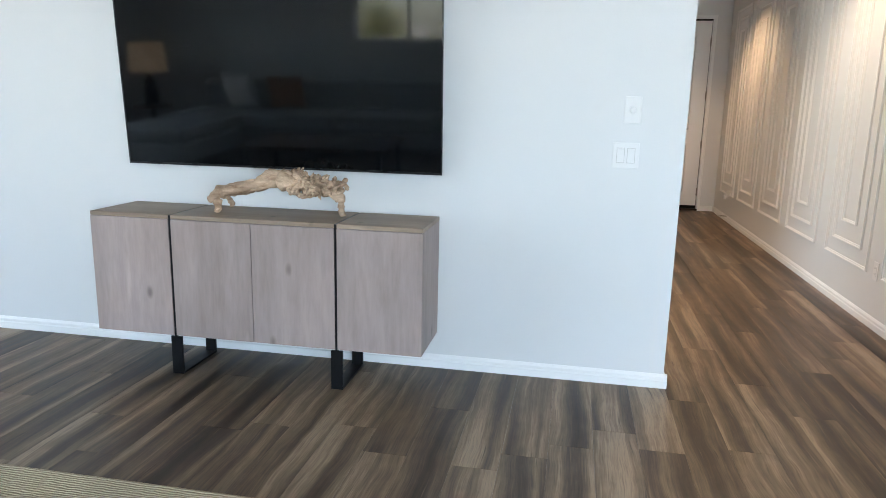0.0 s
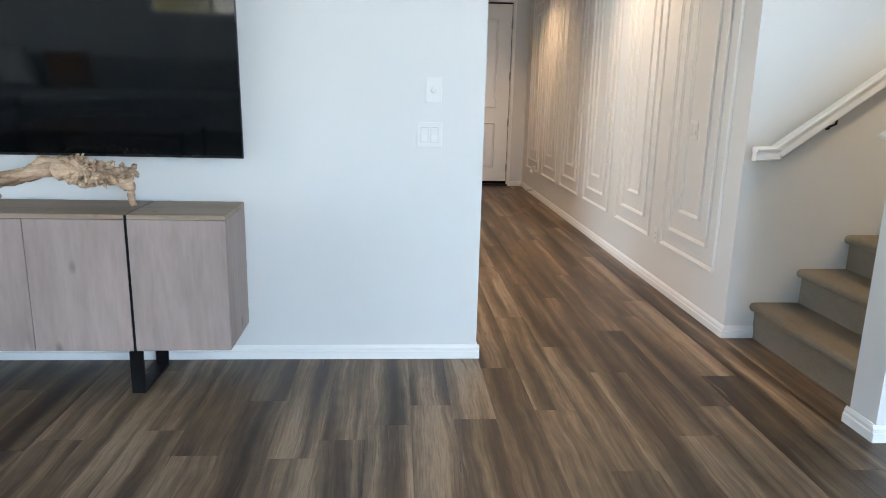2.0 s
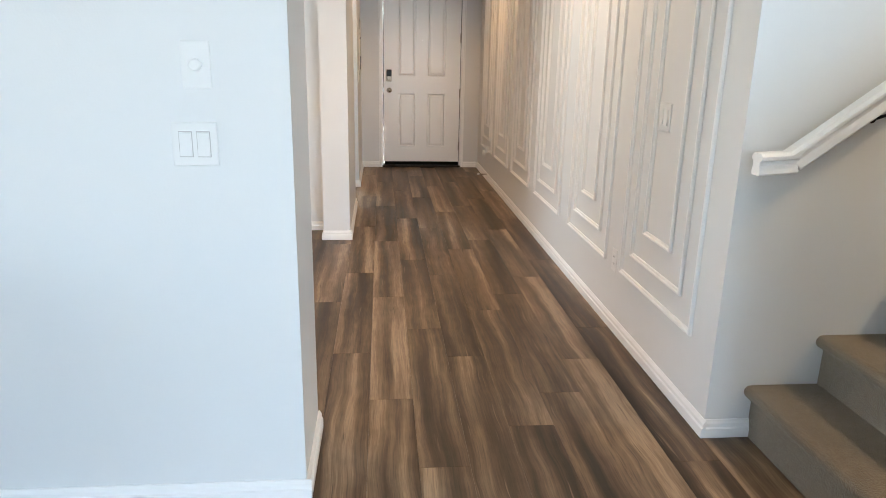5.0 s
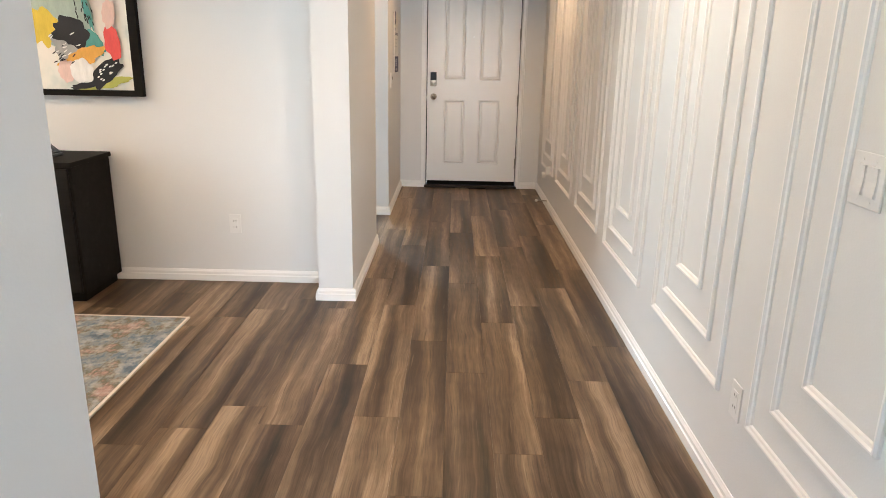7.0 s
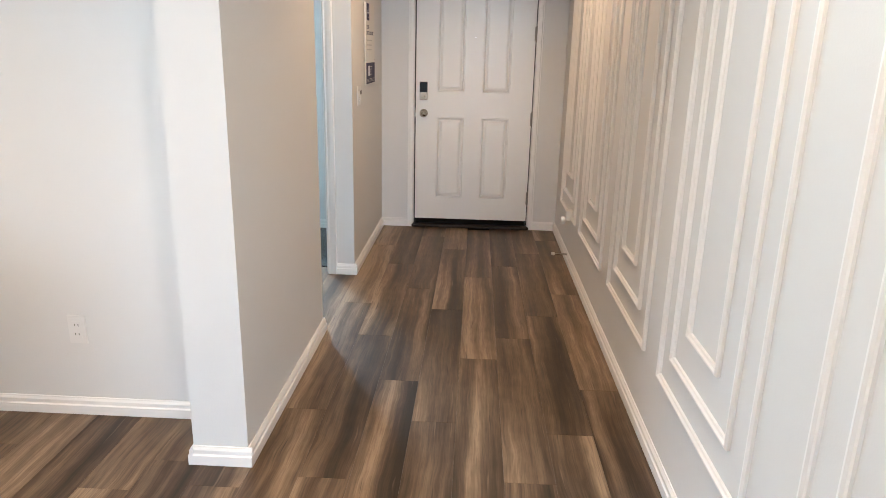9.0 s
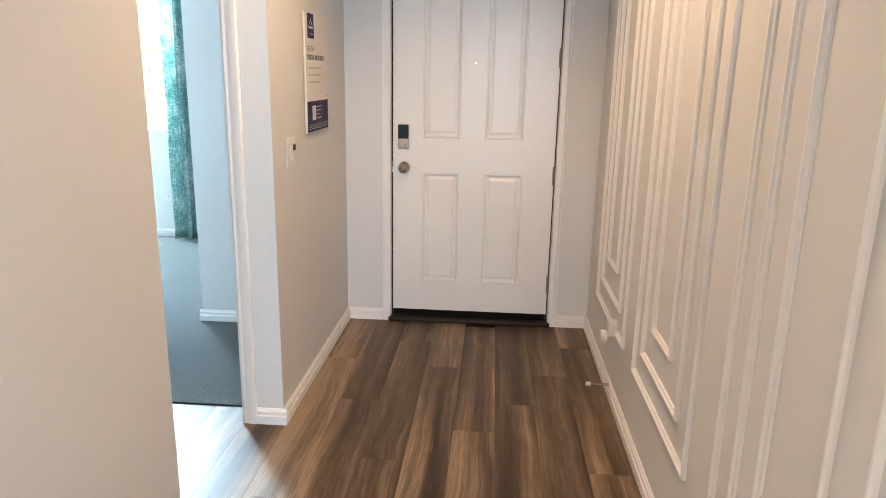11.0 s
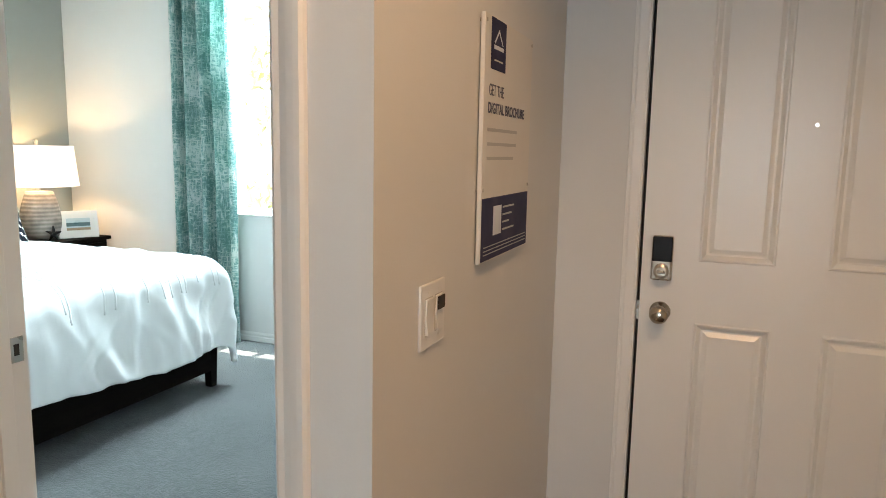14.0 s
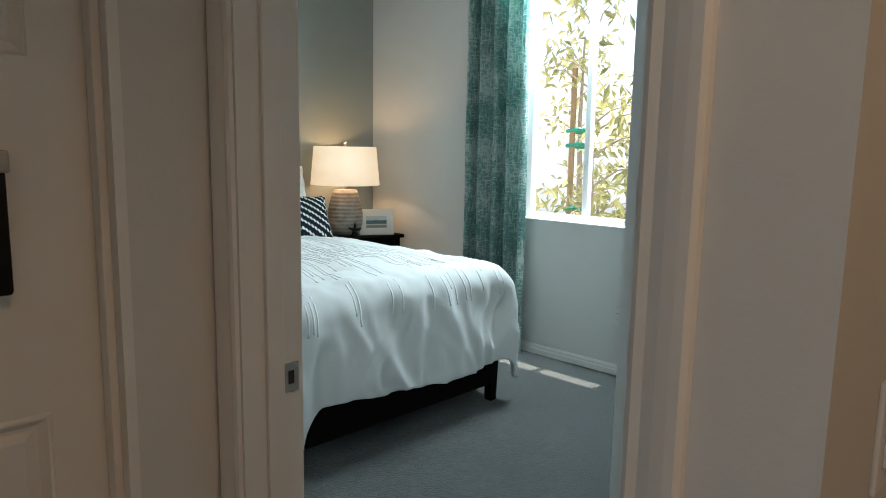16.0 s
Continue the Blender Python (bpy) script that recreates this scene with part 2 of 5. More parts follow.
def curtain_material():
    k = Mat("teal_curtain", rough=0.85, spec=0.15)
    v = k.coords()
    a = k.noise(k.node("Mapping", 0, (), Vector=v, Scale=(80, 80, 16)), 1.0, 3, 0.7)
    b = k.noise(k.node("Mapping", 0, (), Vector=v, Scale=(24, 24, 95)), 1.0, 3, 0.7)
    patch = k.noise(v, 5, 3)
    t = k.math("MAXIMUM", a, b)
    t = k.math("ADD", t, k.math("MULTIPLY", k.math("SUBTRACT", patch, 0.5), 0.5))
    col = k.ramp(t, (0.43, (0.15, 0.29, 0.27)), (0.54, (0.29, 0.45, 0.42)), (0.64, (0.60, 0.68, 0.65)))
    k.set("Base Color", col)
    k.bump(a, 0.15, 0.001)
    back = k.node("BsdfTranslucent", 0, (), Color=col)
    both = k.node("MixShader", 0, (), i0=0.5, i1=k.p.outputs[0], i2=back)
    k.t.links.new(both, k.t.nodes["Material Output"].inputs[0])
    return k.m


M_CURTAIN = curtain_material()




def chevron():
    """Broken white weave lines that meet in a V on black cloth."""
    k = Mat("black_white_weave", rough=0.9, spec=0.1)
    v = k.coords()
    x, y = k.node("SeparateXYZ", 0, (), Vector=v), k.node("SeparateXYZ", 1, (), Vector=v)
    slope = k.math("ADD", y, k.math("MULTIPLY", k.math("ABSOLUTE", k.math("ADD", x, 0.02)), 0.75))
    line = k.math("SINE", k.math("MULTIPLY", slope, 2 * math.pi / 0.058))
    dash = k.math("SINE", k.math("MULTIPLY", x, 2 * math.pi / 0.021))
    t = k.math("ADD", k.math("ADD", line, k.math("MULTIPLY", dash, 0.45)), k.math("MULTIPLY", k.noise(v, 60, 2), 0.5))
    k.set("Base Color", k.mix(k.ramp(k.math("MULTIPLY", t, 0.5), (0.38, 0.0), (0.46, 1.0)), (0.012, 0.014, 0.02), (0.70, 0.70, 0.68)))
    return k.bump(t, 0.6, 0.004).m


M_CHEVRON = chevron()


def ceramic():
    k = Mat("banded_ceramic", rough=0.6)
    v = k.coords()
    z = k.node("SeparateXYZ", 2, (), Vector=v)
    w = k.node("TexWave", 0, (("bands_direction", "Z"),), Vector=v, Scale=11.0, Distortion=1.2)
    col = k.ramp(k.math("ADD", k.math("MULTIPLY", w, 0.3), k.noise(v, 14, 3)), (0.35, (0.17, 0.16, 0.15)), (0.95, (0.40, 0.37, 0.34)))
    k.set("Base Color", col)
    return k.bump(w, 0.6, 0.004).m


M_CERAMIC = ceramic()


def shade_material(name, colour, strength):
    k = Mat(name, colour, 0.9, spec=0.1)
    k.set("Emission Color", (1.0, 0.74, 0.47, 1)).set("Emission Strength", strength)
    v = k.coords()
    k.bump(k.node("TexWave", 0, (("bands_direction", "Z"),), Vector=v, Scale=260.0, Distortion=1.0), 0.2, 0.0005)
    return k.m


M_SHADE = shade_material("linen_shade_lit", (0.82, 0.76, 0.66), 0.30)
M_SHADE_TAN = shade_material("tan_shade_lit", (0.55, 0.33, 0.19), 0.12)


def glow(name, colour, strength):
    k = Mat(name, colour, 0.5)
    k.set("Emission Color", (*colour, 1)).set("Emission Strength", strength)
    return k.m


M_BULB = glow("downlight_lens", (1.0, 0.78, 0.52), 2.0)


def rug_material(name, stops, scale, border=None, fray=0.5):
    k = Mat(name, rough=0.95, spec=0.08)
    v = k.coords()
    a = k.noise(v, scale, 4, 0.65)
    b = k.noise(k.node("Mapping", 0, (), Vector=v, Scale=(60, 14, 1)), 1.0, 3, 0.7)
    c = k.noise(v, scale * 2.3, 4, 0.7)
    t = k.math("ADD", k.math("MULTIPLY", a, 0.75), k.math("MULTIPLY", b, 0.25))
    col = k.ramp(t, *stops)
    col = k.mix(k.ramp(c, (0.48, 0.0), (0.62, fray)), col, (0.62, 0.60, 0.55))
    k.set("Base Color", col)
    return k.bump(b, 0.5, 0.003).m


M_DENRUG = rug_material("faded_rug", ((0.30, (0.06, 0.07, 0.08)), (0.42, (0.12, 0.16, 0.20)), (0.49, (0.22, 0.24, 0.24)), (0.55, (0.14, 0.13, 0.10)), (0.63, (0.34, 0.23, 0.20)), (0.75, (0.40, 0.29, 0.25))), 6.0, fray=0.30)
M_RUGEDGE = fabric("rug_binding", (0.62, 0.55, 0.47))


def jute():
    k = Mat("woven_jute", rough=0.95, spec=0.08)
    v = k.coords()
    y = k.node("SeparateXYZ", 1, (), Vector=v)
    w = k.node("TexWave", 0, (("bands_direction", "Y"),), Vector=v, Scale=26.0, Distortion=3.0, Detail=2.0)
    vo = k.node("TexVoronoi", 0, (), Vector=k.node("Mapping", 0, (), Vector=v, Scale=(26, 44, 1)), Scale=1.0)
    band = k.ramp(k.node("MapRange", 0, (), Value=y, From_Min=1.30, From_Max=1.80), (0.60, 1.0), (0.72, 0.0))
    pale = k.ramp(w, (0.1, (0.34, 0.26, 0.17)), (0.6, (0.62, 0.52, 0.38)))
    holes = k.ramp(vo, (0.30, (0.58, 0.48, 0.35)), (0.52, (0.13, 0.10, 0.07)))
    k.set("Base Color", k.mix(band, pale, holes))
    return k.bump(k.math("SUBTRACT", w, vo), 0.8, 0.006).m


M_JUTE = jute()


def painting():
    """Soft pale washes; the bold shapes are laid on as thin pieces."""
    k = Mat("canvas_wash", rough=0.7, spec=0.2)
    v = k.coords()
    a = k.noise(v, 2.6, 4, 0.6)
    b = k.noise(k.node("Mapping", 0, (), Vector=v, Scale=(9, 1, 3)), 1.0, 4, 0.7)
    col = k.ramp(a, (0.30, (0.42, 0.50, 0.47)), (0.45, (0.70, 0.70, 0.64)), (0.60, (0.76, 0.72, 0.66)), (0.72, (0.62, 0.58, 0.55)))
    col = k.mix(k.ramp(b, (0.55, 0.0), (0.72, 0.55)), col, (0.55, 0.62, 0.58))
    k.set("Base Color", col)
    return k.bump(b, 0.2, 0.001).m


M_CANVAS = painting()


def daub(name, base, rough=0.6):
    k = Mat(name, base, rough, spec=0.3)
    v = k.coords()
    b = k.noise(k.node("Mapping", 0, (), Vector=v, Scale=(30, 1, 9)), 1.0, 4, 0.7)
    k.set("Base Color", k.mix(b, tuple(c * 0.7 for c in base), tuple(min(1, c * 1.25) for c in base)))
    return k.bump(b, 0.3, 0.001).m


def leaf_material(name, a, b):
    k = Mat(name, rough=0.55, spec=0.3)
    r = k.node("NewGeometry", 8)
    col = k.ramp(r, (0.0, a), (0.7, b), (1.0, tuple(min(1, c * 1.5) for c in b)))
    k.set("Base Color", col)
    back = k.node("BsdfTranslucent", 0, (), Color=col)
    k.t.links.new(k.node("MixShader", 0, (), i0=0.35, i1=k.p.outputs[0], i2=back), k.t.nodes["Material Output"].inputs[0])
    return k.m


M_LEAF = leaf_material("citrus_leaf", (0.20, 0.22, 0.09), (0.42, 0.40, 0.18))
M_BARK = plain("bark", (0.36, 0.30, 0.22), 0.9, 0, 0.4, 30)
M_STAKE = plain("stake_wood", (0.36, 0.24, 0.13), 0.8, 0, 0.2, 30)
M_TIE = plain("green_tie", (0.02, 0.28, 0.19), 0.5)
M_GROUND = plain("dry_ground", (0.45, 0.42, 0.36), 0.95, 0, 0.25, 6)
M_STUCCO = paint("stucco", (0.55, 0.52, 0.46), 0.9, 0.8)
M_FENCE = plain("fence_vinyl", (0.80, 0.79, 0.76), 0.7, 0, 0.08, 5)

# ---- building helpers ----


def part(name, bm, material, parent=None, label="", smooth=False):
    """Links a bmesh as one mesh object under a thing or a part."""
    me = bpy.data.meshes.new(name)
    bm.to_mesh(me)
    bm.free()
    if smooth:
        me.polygons.foreach_set("use_smooth", [True] * len(me.polygons))
    me.materials.append(material)
    ob = new(name, me)
    if parent is not None:
        ob.parent = parent
    if label:
        ob["label"] = label
    return ob


def thing(name, label, category, at=(0, 0, 0), rz=0.0, group="", kind=""):
    ob = new(name)
    ob.matrix_world = pose(*at, 0, 0, rz)
    ob.empty_display_size = 0.1
    return tagged(ob, label, category, group, kind)


def box(bm, x0, x1, y0, y1, z0, z1, bevel=0.0, segments=2):
    lo, hi = Vector((min(x0, x1), min(y0, y1), min(z0, z1))), Vector((max(x0, x1), max(y0, y1), max(z0, z1)))
    made = bmesh.ops.create_cube(bm, size=1.0, matrix=Matrix.Translation((lo + hi) / 2) @ Matrix.Diagonal((*(hi - lo), 1)))
    if bevel:
        edges = {e for v in made["verts"] for e in v.link_edges}
        bmesh.ops.bevel(bm, geom=list(edges), offset=bevel, segments=segments, affect="EDGES", profile=0.5)
    return bm


def boxes(*items, bevel=0.0):
    bm = bmesh.new()
    for it in items:
        box(bm, *it, bevel=bevel)
    return bm


def sweep(profile, start, end, out, up=(0, 0, 1)):
    """A straight moulding: profile points (distance out, height) drawn along a line."""
    bm = bmesh.new()
    s, e, o, u = Vector(start), Vector(end), Vector(out), Vector(up)
    rings = [[bm.verts.new(p + o * a + u * b) for a, b in profile] for p in (s, e)]
    n = len(profile)
    for i in range(n):
        bm.faces.new((rings[0][i], rings[0][(i + 1) % n], rings[1][(i + 1) % n], rings[1][i]))
    bm.faces.new(rings[0][::-1])
    bm.faces.new(rings[1])
    bmesh.ops.recalc_face_normals(bm, faces=bm.faces)
    return bm


def lathe(bm, profile, steps=40, centre=(0, 0, 0), axis="Z"):
    """Turns (radius, height) points round an upright axis."""
    c = Vector(centre)
    rings = []
    for r, h in profile:
        ring = []
        for i in range(steps):
            a = 2 * math.pi * i / steps
            p = Vector((r * math.cos(a), r * math.sin(a), h))
            if axis == "Y":
                p = Vector((p.x, -p.z, p.y))
            elif axis == "X":
                p = Vector((p.z, p.x, p.y))
            ring.append(bm.verts.new(c + p))
        rings.append(ring)
    for a, b in zip(rings, rings[1:]):
        for i in range(steps):
            bm.faces.new((a[i], a[(i + 1) % steps], b[(i + 1) % steps], b[i]))
    bm.faces.new(rings[0][::-1])
    bm.faces.new(rings[-1])
    bmesh.ops.recalc_face_normals(bm, faces=bm.faces)
    return bm


def tube(bm, points, radii, sides=8):
    """A tapered limb through points."""
    pts = [Vector(p) for p in points]
    rings = []
    for i, p in enumerate(pts):
        d = (pts[min(i + 1, len(pts) - 1)] - pts[max(i - 1, 0)]).normalized()
        side = d.orthogonal().normalized() if i == 0 else (side - d * side.dot(d)).normalized()
        other = d.cross(side)
        rings.append([bm.verts.new(p + radii[i] * (side * math.cos(2 * math.pi * k / sides) + other * math.sin(2 * math.pi * k / sides))) for k in range(sides)])
    for a, b in zip(rings, rings[1:]):
        for k in range(sides):
            bm.faces.new((a[k], a[(k + 1) % sides], b[(k + 1) % sides], b[k]))
    bm.faces.new(rings[0][::-1])
    bm.faces.new(rings[-1])
    bmesh.ops.recalc_face_normals(bm, faces=list({f for ring in rings for v in ring for f in v.link_faces}))
    return bm


def structure(name, bm, material, label, category):
    return tagged(part(name, bm, material), label, category, kind="structure")


# ---- the large structure ----
H = 2.74
XL, XR = 0.456, 1.862
YT, YT2 = 3.122, 3.53
YD, YS0, YS1 = 6.488, 6.196, 7.372
YB, YE = 8.294, 9.586
YK0, YK1, YST = 2.247, 2.402, 3.403
XK = 1.914

structure("subfloor", boxes((-6.7, 5.2, -3.8, 8.42, -0.20, -0.012), (XL, XR + 0.1, 8.42, 9.8, -0.20, -0.012)), M_SHADOWGAP, "dark underlay under the plank floor", "floor")
structure("floor_bedroom", boxes((-4.0, XL - 0.06, 8.428, 11.5, -0.15, 0.004)), M_CARPET, "grey cut-pile bedroom carpet with soft mottling", "carpet")
structure("ceiling", boxes((-6.7, 5.2, -3.8, 9.8, H, H + 0.12), (-4.0, XL, 9.8, 11.6, H, H + 0.12)), M_CEIL, "flat white painted ceiling", "ceiling")
structure("wall_television", boxes((-6.62, XL, YT, YT2, 0, H)), M_WALL, "off-white painted wall that carries the television", "wall")
structure("wall_den_back", boxes((-3.72, 0.266, YD, YD + 0.12, 0, H), (0.266, XL, YS0, YS1, 0, H)), M_WALL, "off-white den wall with a projecting wall end", "wall")
structure("wall_den_west", boxes((-3.84, -3.72, YT2, 4.2, 0, H), (-3.84, -3.72, 5.8, YD + 0.12, 0, H), (-3.84, -3.72, 4.2, 5.8, 0, 0.75), (-3.84, -3.72, 4.2, 5.8, 2.25, H)), M_WALL, "off-white den wall with a window", "wall")
structure("wall_vestibule_south", boxes((-0.62, 0.266, YS1 - 0.12, YS1, 0, H)), M_WALL, "off-white wall of the small bedroom lobby", "wall")
structure("wall_vestibule_west", boxes((-0.64, -0.515, 8.14, YB, 0, H), (-0.64, -0.515, YS1, 8.14, 2.44, H), (-0.64, -0.515, YS1, 7.42, 0, 2.44)), M_WALL, "off-white lobby wall with a door", "wall")
structure("wall_bedroom_door", boxes((-4.0, -0.461, YB, YB + 0.118, 0, H), (0.300, XL, YB, YB + 0.118, 0, H), (-0.461, 0.300, YB, YB + 0.118, 2.46, H)), M_WALL, "off-white wall with the bedroom doorway", "wall")
structure("wall_hall_left", boxes((XL - 0.12, XL, YB + 0.118, YE, 0, H)), M_WALL, "off-white hall wall beside the front door", "wall")
structure("wall_entry", boxes((XL - 0.12, 0.69, YE, YE + 0.14, 0, H), (1.655, XR + 0.12, YE, YE + 0.14, 0, H), (0.69, 1.655, YE, YE + 0.14, 2.50, H)), M_WALL, "off-white end wall with the front doorway", "wall")
structure("wall_panelled", boxes((XR, XR + 0.12, YST, YE, 0, H)), M_WALL, "white hall wall with nested picture-frame mouldings", "wall")
structure("wall_stair", boxes((XR + 0.12, 5.0, YST, YST + 0.12, 0, H)), M_WALL, "off-white wall along the stairs", "wall")
structure("wall_east", boxes((5.0, 5.12, -3.72, YST + 0.12, 0, H)), M_WALL, "off-white outer wall", "wall")
structure("wall_west", boxes((-6.62, -6.5, -3.72, -1.7, 0, H), (-6.62, -6.5, 1.7, YT, 0, H), (-6.62, -6.5, -1.7, 1.7, 2.35, H)), M_WALL, "off-white living room wall with a glazed door", "wall")
structure("wall_south", boxes((-6.62, -3.2, -3.72, -3.6, 0, H), (-1.6, 0.5, -3.72, -3.6, 0, H), (3.9, 5.0, -3.72, -3.6, 0, H), (-3.2, -1.6, -3.72, -3.6, 0, 1.40), (-3.2, -1.6, -3.72, -3.6, 2.5, H), (0.5, 3.9, -3.72, -3.6, 0, 0.3), (0.5, 3.9, -3.72, -3.6, 2.35, H)), M_WALL, "off-white living room wall with windows", "wall")
structure("wall_bedroom_west", boxes((-3.97, -3.85, YB + 0.118, 11.41, 0, H)), M_ACCENT, "grey-green accent wall behind the bed", "wall")
WX0, WX1, WZ0, WZ1 = -2.30, -1.36, 0.915, 2.46
structure("wall_bedroom_window", boxes((-3.97, WX0, 11.41, 11.55, 0, H), (WX1, XL, 11.41, 11.55, 0, H), (WX0, WX1, 11.41, 11.55, 0, WZ0), (WX0, WX1, 11.41, 11.55, WZ1, H)), M_WALL, "off-white bedroom wall with a window", "wall")
structure("wall_bedroom_bump", boxes((-0.37, XL - 0.12, 9.43, 11.41, 0, H)), M_WALL, "off-white bedroom wall return beside the entry", "wall")

# knee wall beside the stairs, with a sloping top
SLOPE = 0.74


def knee():
    bm = bmesh.new()
    pts = [(XK, 0), (4.05, 0), (4.05, 1.13 + (4.05 - XK) * SLOPE), (XK, 1.13)]
    a = [bm.verts.new((x, YK0, z)) for x, z in pts]
    b = [bm.verts.new((x, YK1, z)) for x, z in pts]
    bm.faces.new(a[::-1]), bm.faces.new(b)
    for i in range(4):
        bm.faces.new((a[i], a[(i + 1) % 4], b[(i + 1) % 4], b[i]))
    bmesh.ops.recalc_face_normals(bm, faces=bm.faces)
    return bm


structure("wall_knee", knee(), M_WALL, "low white wall along the open side of the stairs", "wall")
structure("wall_stair_end", boxes((4.05, 4.2, YK0, YST, 0, H)), M_WALL, "off-white wall that closes the stairs", "wall")

BASE = [(0, 0), (0.016, 0), (0.016, 0.036), (0.011, 0.041), (0.011, 0.055), (0.006, 0.063), (0.004, 0.068), (0, 0.068)]


def baseboard(start, end, out):
    s, e = Vector((*start, 0.001)), Vector((*end, 0.001))
    return structure("baseboard", sweep(BASE, s, e, (*out, 0)), M_TRIM, "white stepped baseboard along the wall", "baseboard")


B = 0.016
for s, e, o in [((-6.5, YT), (XL + B, YT), (0, -1)), ((XL, YT), (XL, YT2 + B), (1, 0)), ((-3.7, YT2), (XL, YT2), (0, 1)),
                ((-3.7, YD), (0.266, YD), (0, -1)), ((0.266, YS0 - B), (0.266, YD - B), (-1, 0)), ((0.266, YS0), (XL + B, YS0), (0, -1)),
                ((XL, YS0), (XL, YS1 + B), (1, 0)), ((-0.5, YS1), (XL, YS1), (0, 1)), ((0.346, YB), (XL + B, YB), (0, -1)),
                ((XL, YB), (XL, YE - B), (1, 0)), ((XL, YE), (0.664, YE), (0, -1)), ((1.672, YE), (XR - B, YE), (0, -1)),
                ((XR, YST - B), (XR, YE), (-1, 0)), ((XR, YST), (2.028, YST), (0, -1)), ((XK - B, YK0), (4.05, YK0), (0, -1)),
                ((XK, YK0), (XK, YK1 + B), (-1, 0)), ((-3.85, 11.41), (-0.37, 11.41), (0, -1)), ((-0.386, 9.43), (XL - 0.12, 9.43), (0, -1)),
                ((-0.37, 9.43), (-0.37, 11.394), (-1, 0)), ((-3.85, YB + 0.118), (-3.85, 11.394), (1, 0)), ((-6.5, -3.6), (5.0, -3.6), (0, 1))]:
    baseboard(s, e, o)

# cap on the knee wall: board and bed moulding, sloping with the stairs
_run = Vector((1, 0, SLOPE)).normalized()
_upn = Vector((-SLOPE, 0, 1)).normalized()
cap = thing("knee_wall_cap", "white painted wooden cap sloping along the stair wall", "trim", kind="structure")
part("cap_board", sweep([(-0.035, 0), (0.190, 0), (0.195, 0.006), (0.195, 0.017), (0.188, 0.022), (-0.033, 0.022), (-0.040, 0.016), (-0.040, 0.005)],
                        Vector((XK - 0.035, YK0, 1.150)), Vector((4.05, YK0, 1.150 + (4.05 - XK + 0.035) * SLOPE)), (0, 1, 0), _upn), M_TRIM, cap)
for _o, _y in (((0, -1, 0), YK0), ((0, 1, 0), YK1)):
    part("bed_moulding", sweep([(0, 0), (0.004, 0), (0.016, 0.022), (0.016, 0.034), (0, 0.034)], Vector((XK, _y, 1.090)), Vector((4.05, _y, 1.090 + (4.05 - XK) * SLOPE)), _o, (0, 0, 1)), M_TRIM, cap)
part("bed_moulding", sweep([(0, 0), (0.004, 0), (0.016, 0.022), (0.016, 0.034), (0, 0.034)], Vector((XK, YK0 - 0.016, 1.092)), Vector((XK, YK1 + 0.016, 1.092)), (-1, 0, 0)), M_TRIM, cap)

# stairs: each step a carpeted tread with a rolled nosing
stairs = thing("staircase", "taupe carpeted stairs rising beside the hall", "stairs", kind="structure")
for i in range(8):
    x0, z1 = 2.028 + 0.242 * i, 0.191 * (i + 1) + 0.012
    bm = bmesh.new()
    prof = [(x0, z1 - 0.191 - (0.012 if i == 0 else 0)), (x0, z1 - 0.052)]
    for k in range(7):
        a = radians(-60 - 35 * k)
        prof.append((x0 - 0.010 + 0.024 * math.cos(a), z1 - 0.024 + 0.024 * math.sin(a)))
    prof += [(x0 + 0.30, z1), (x0 + 0.30, z1 - 0.191 - (0.012 if i == 0 else 0))]
    a = [bm.verts.new((x, YK1 + 0.001, z)) for x, z in prof]
    b = [bm.verts.new((x, YST - 0.001, z)) for x, z in prof]
    bm.faces.new(a[::-1]), bm.faces.new(b)
    for k in range(len(prof)):
        bm.faces.new((a[k], a[(k + 1) % len(prof)], b[(k + 1) % len(prof)], b[k]))
    bmesh.ops.recalc_face_normals(bm, faces=bm.faces)
    part("step", bm, M_STAIRCARPET, stairs)

# handrail on the stair wall
rail = thing("handrail", "white painted moulded handrail on black brackets along the stairs", "handrail")
RAILP = [(-0.020, -0.036), (0.020, -0.036), (0.025, -0.030), (0.023, -0.016), (0.019, -0.004), (0.021, 0.008), (0.030, 0.014), (0.031, 0.024), (0.020, 0.034), (-0.020, 0.034), (-0.031, 0.024), (-0.030, 0.014), (-0.021, 0.008), (-0.019, -0.004), (-0.023, -0.016), (-0.025, -0.030)]
_ra, _rb = Vector((1.99, YST - 0.075, 1.030)), Vector((4.05, YST - 0.075, 1.030 + 2.06 * SLOPE))
part("rail", sweep(RAILP, _ra, _rb, (0, 1, 0), _upn), M_TRIM, rail)
part("rail_return", sweep(RAILP, _ra + Vector((-0.115, 0, -0.012)), _ra + Vector((0.012, 0, -0.004)), (0, 1, 0)), M_TRIM, rail)
for k in range(2):
    bx = 2.287 + 0.95 * k
    bz = 1.030 + (bx - 1.99) * SLOPE
    bm = tube(bmesh.new(), [(bx, YST - 0.075, bz - 0.034), (bx, YST - 0.072, bz - 0.075), (bx, YST - 0.03, bz - 0.088), (bx, YST - 0.002, bz - 0.090)], [0.006, 0.006, 0.006, 0.006])
    lathe(bm, [(0.018, 0.0), (0.018, 0.004), (0.010, 0.007)], 16, (bx, YST - 0.001, bz - 0.090), "Y")
    part("bracket", bm, M_IRON, rail, "small black iron bracket")

# nested picture-frame mouldings on the hall wall
PROFILE = [(0, 0), (0.008, 0), (0.014, 0.004), (0.014, 0.009), (0.008, 0.013), (0.006, 0.020), (0, 0.022)]


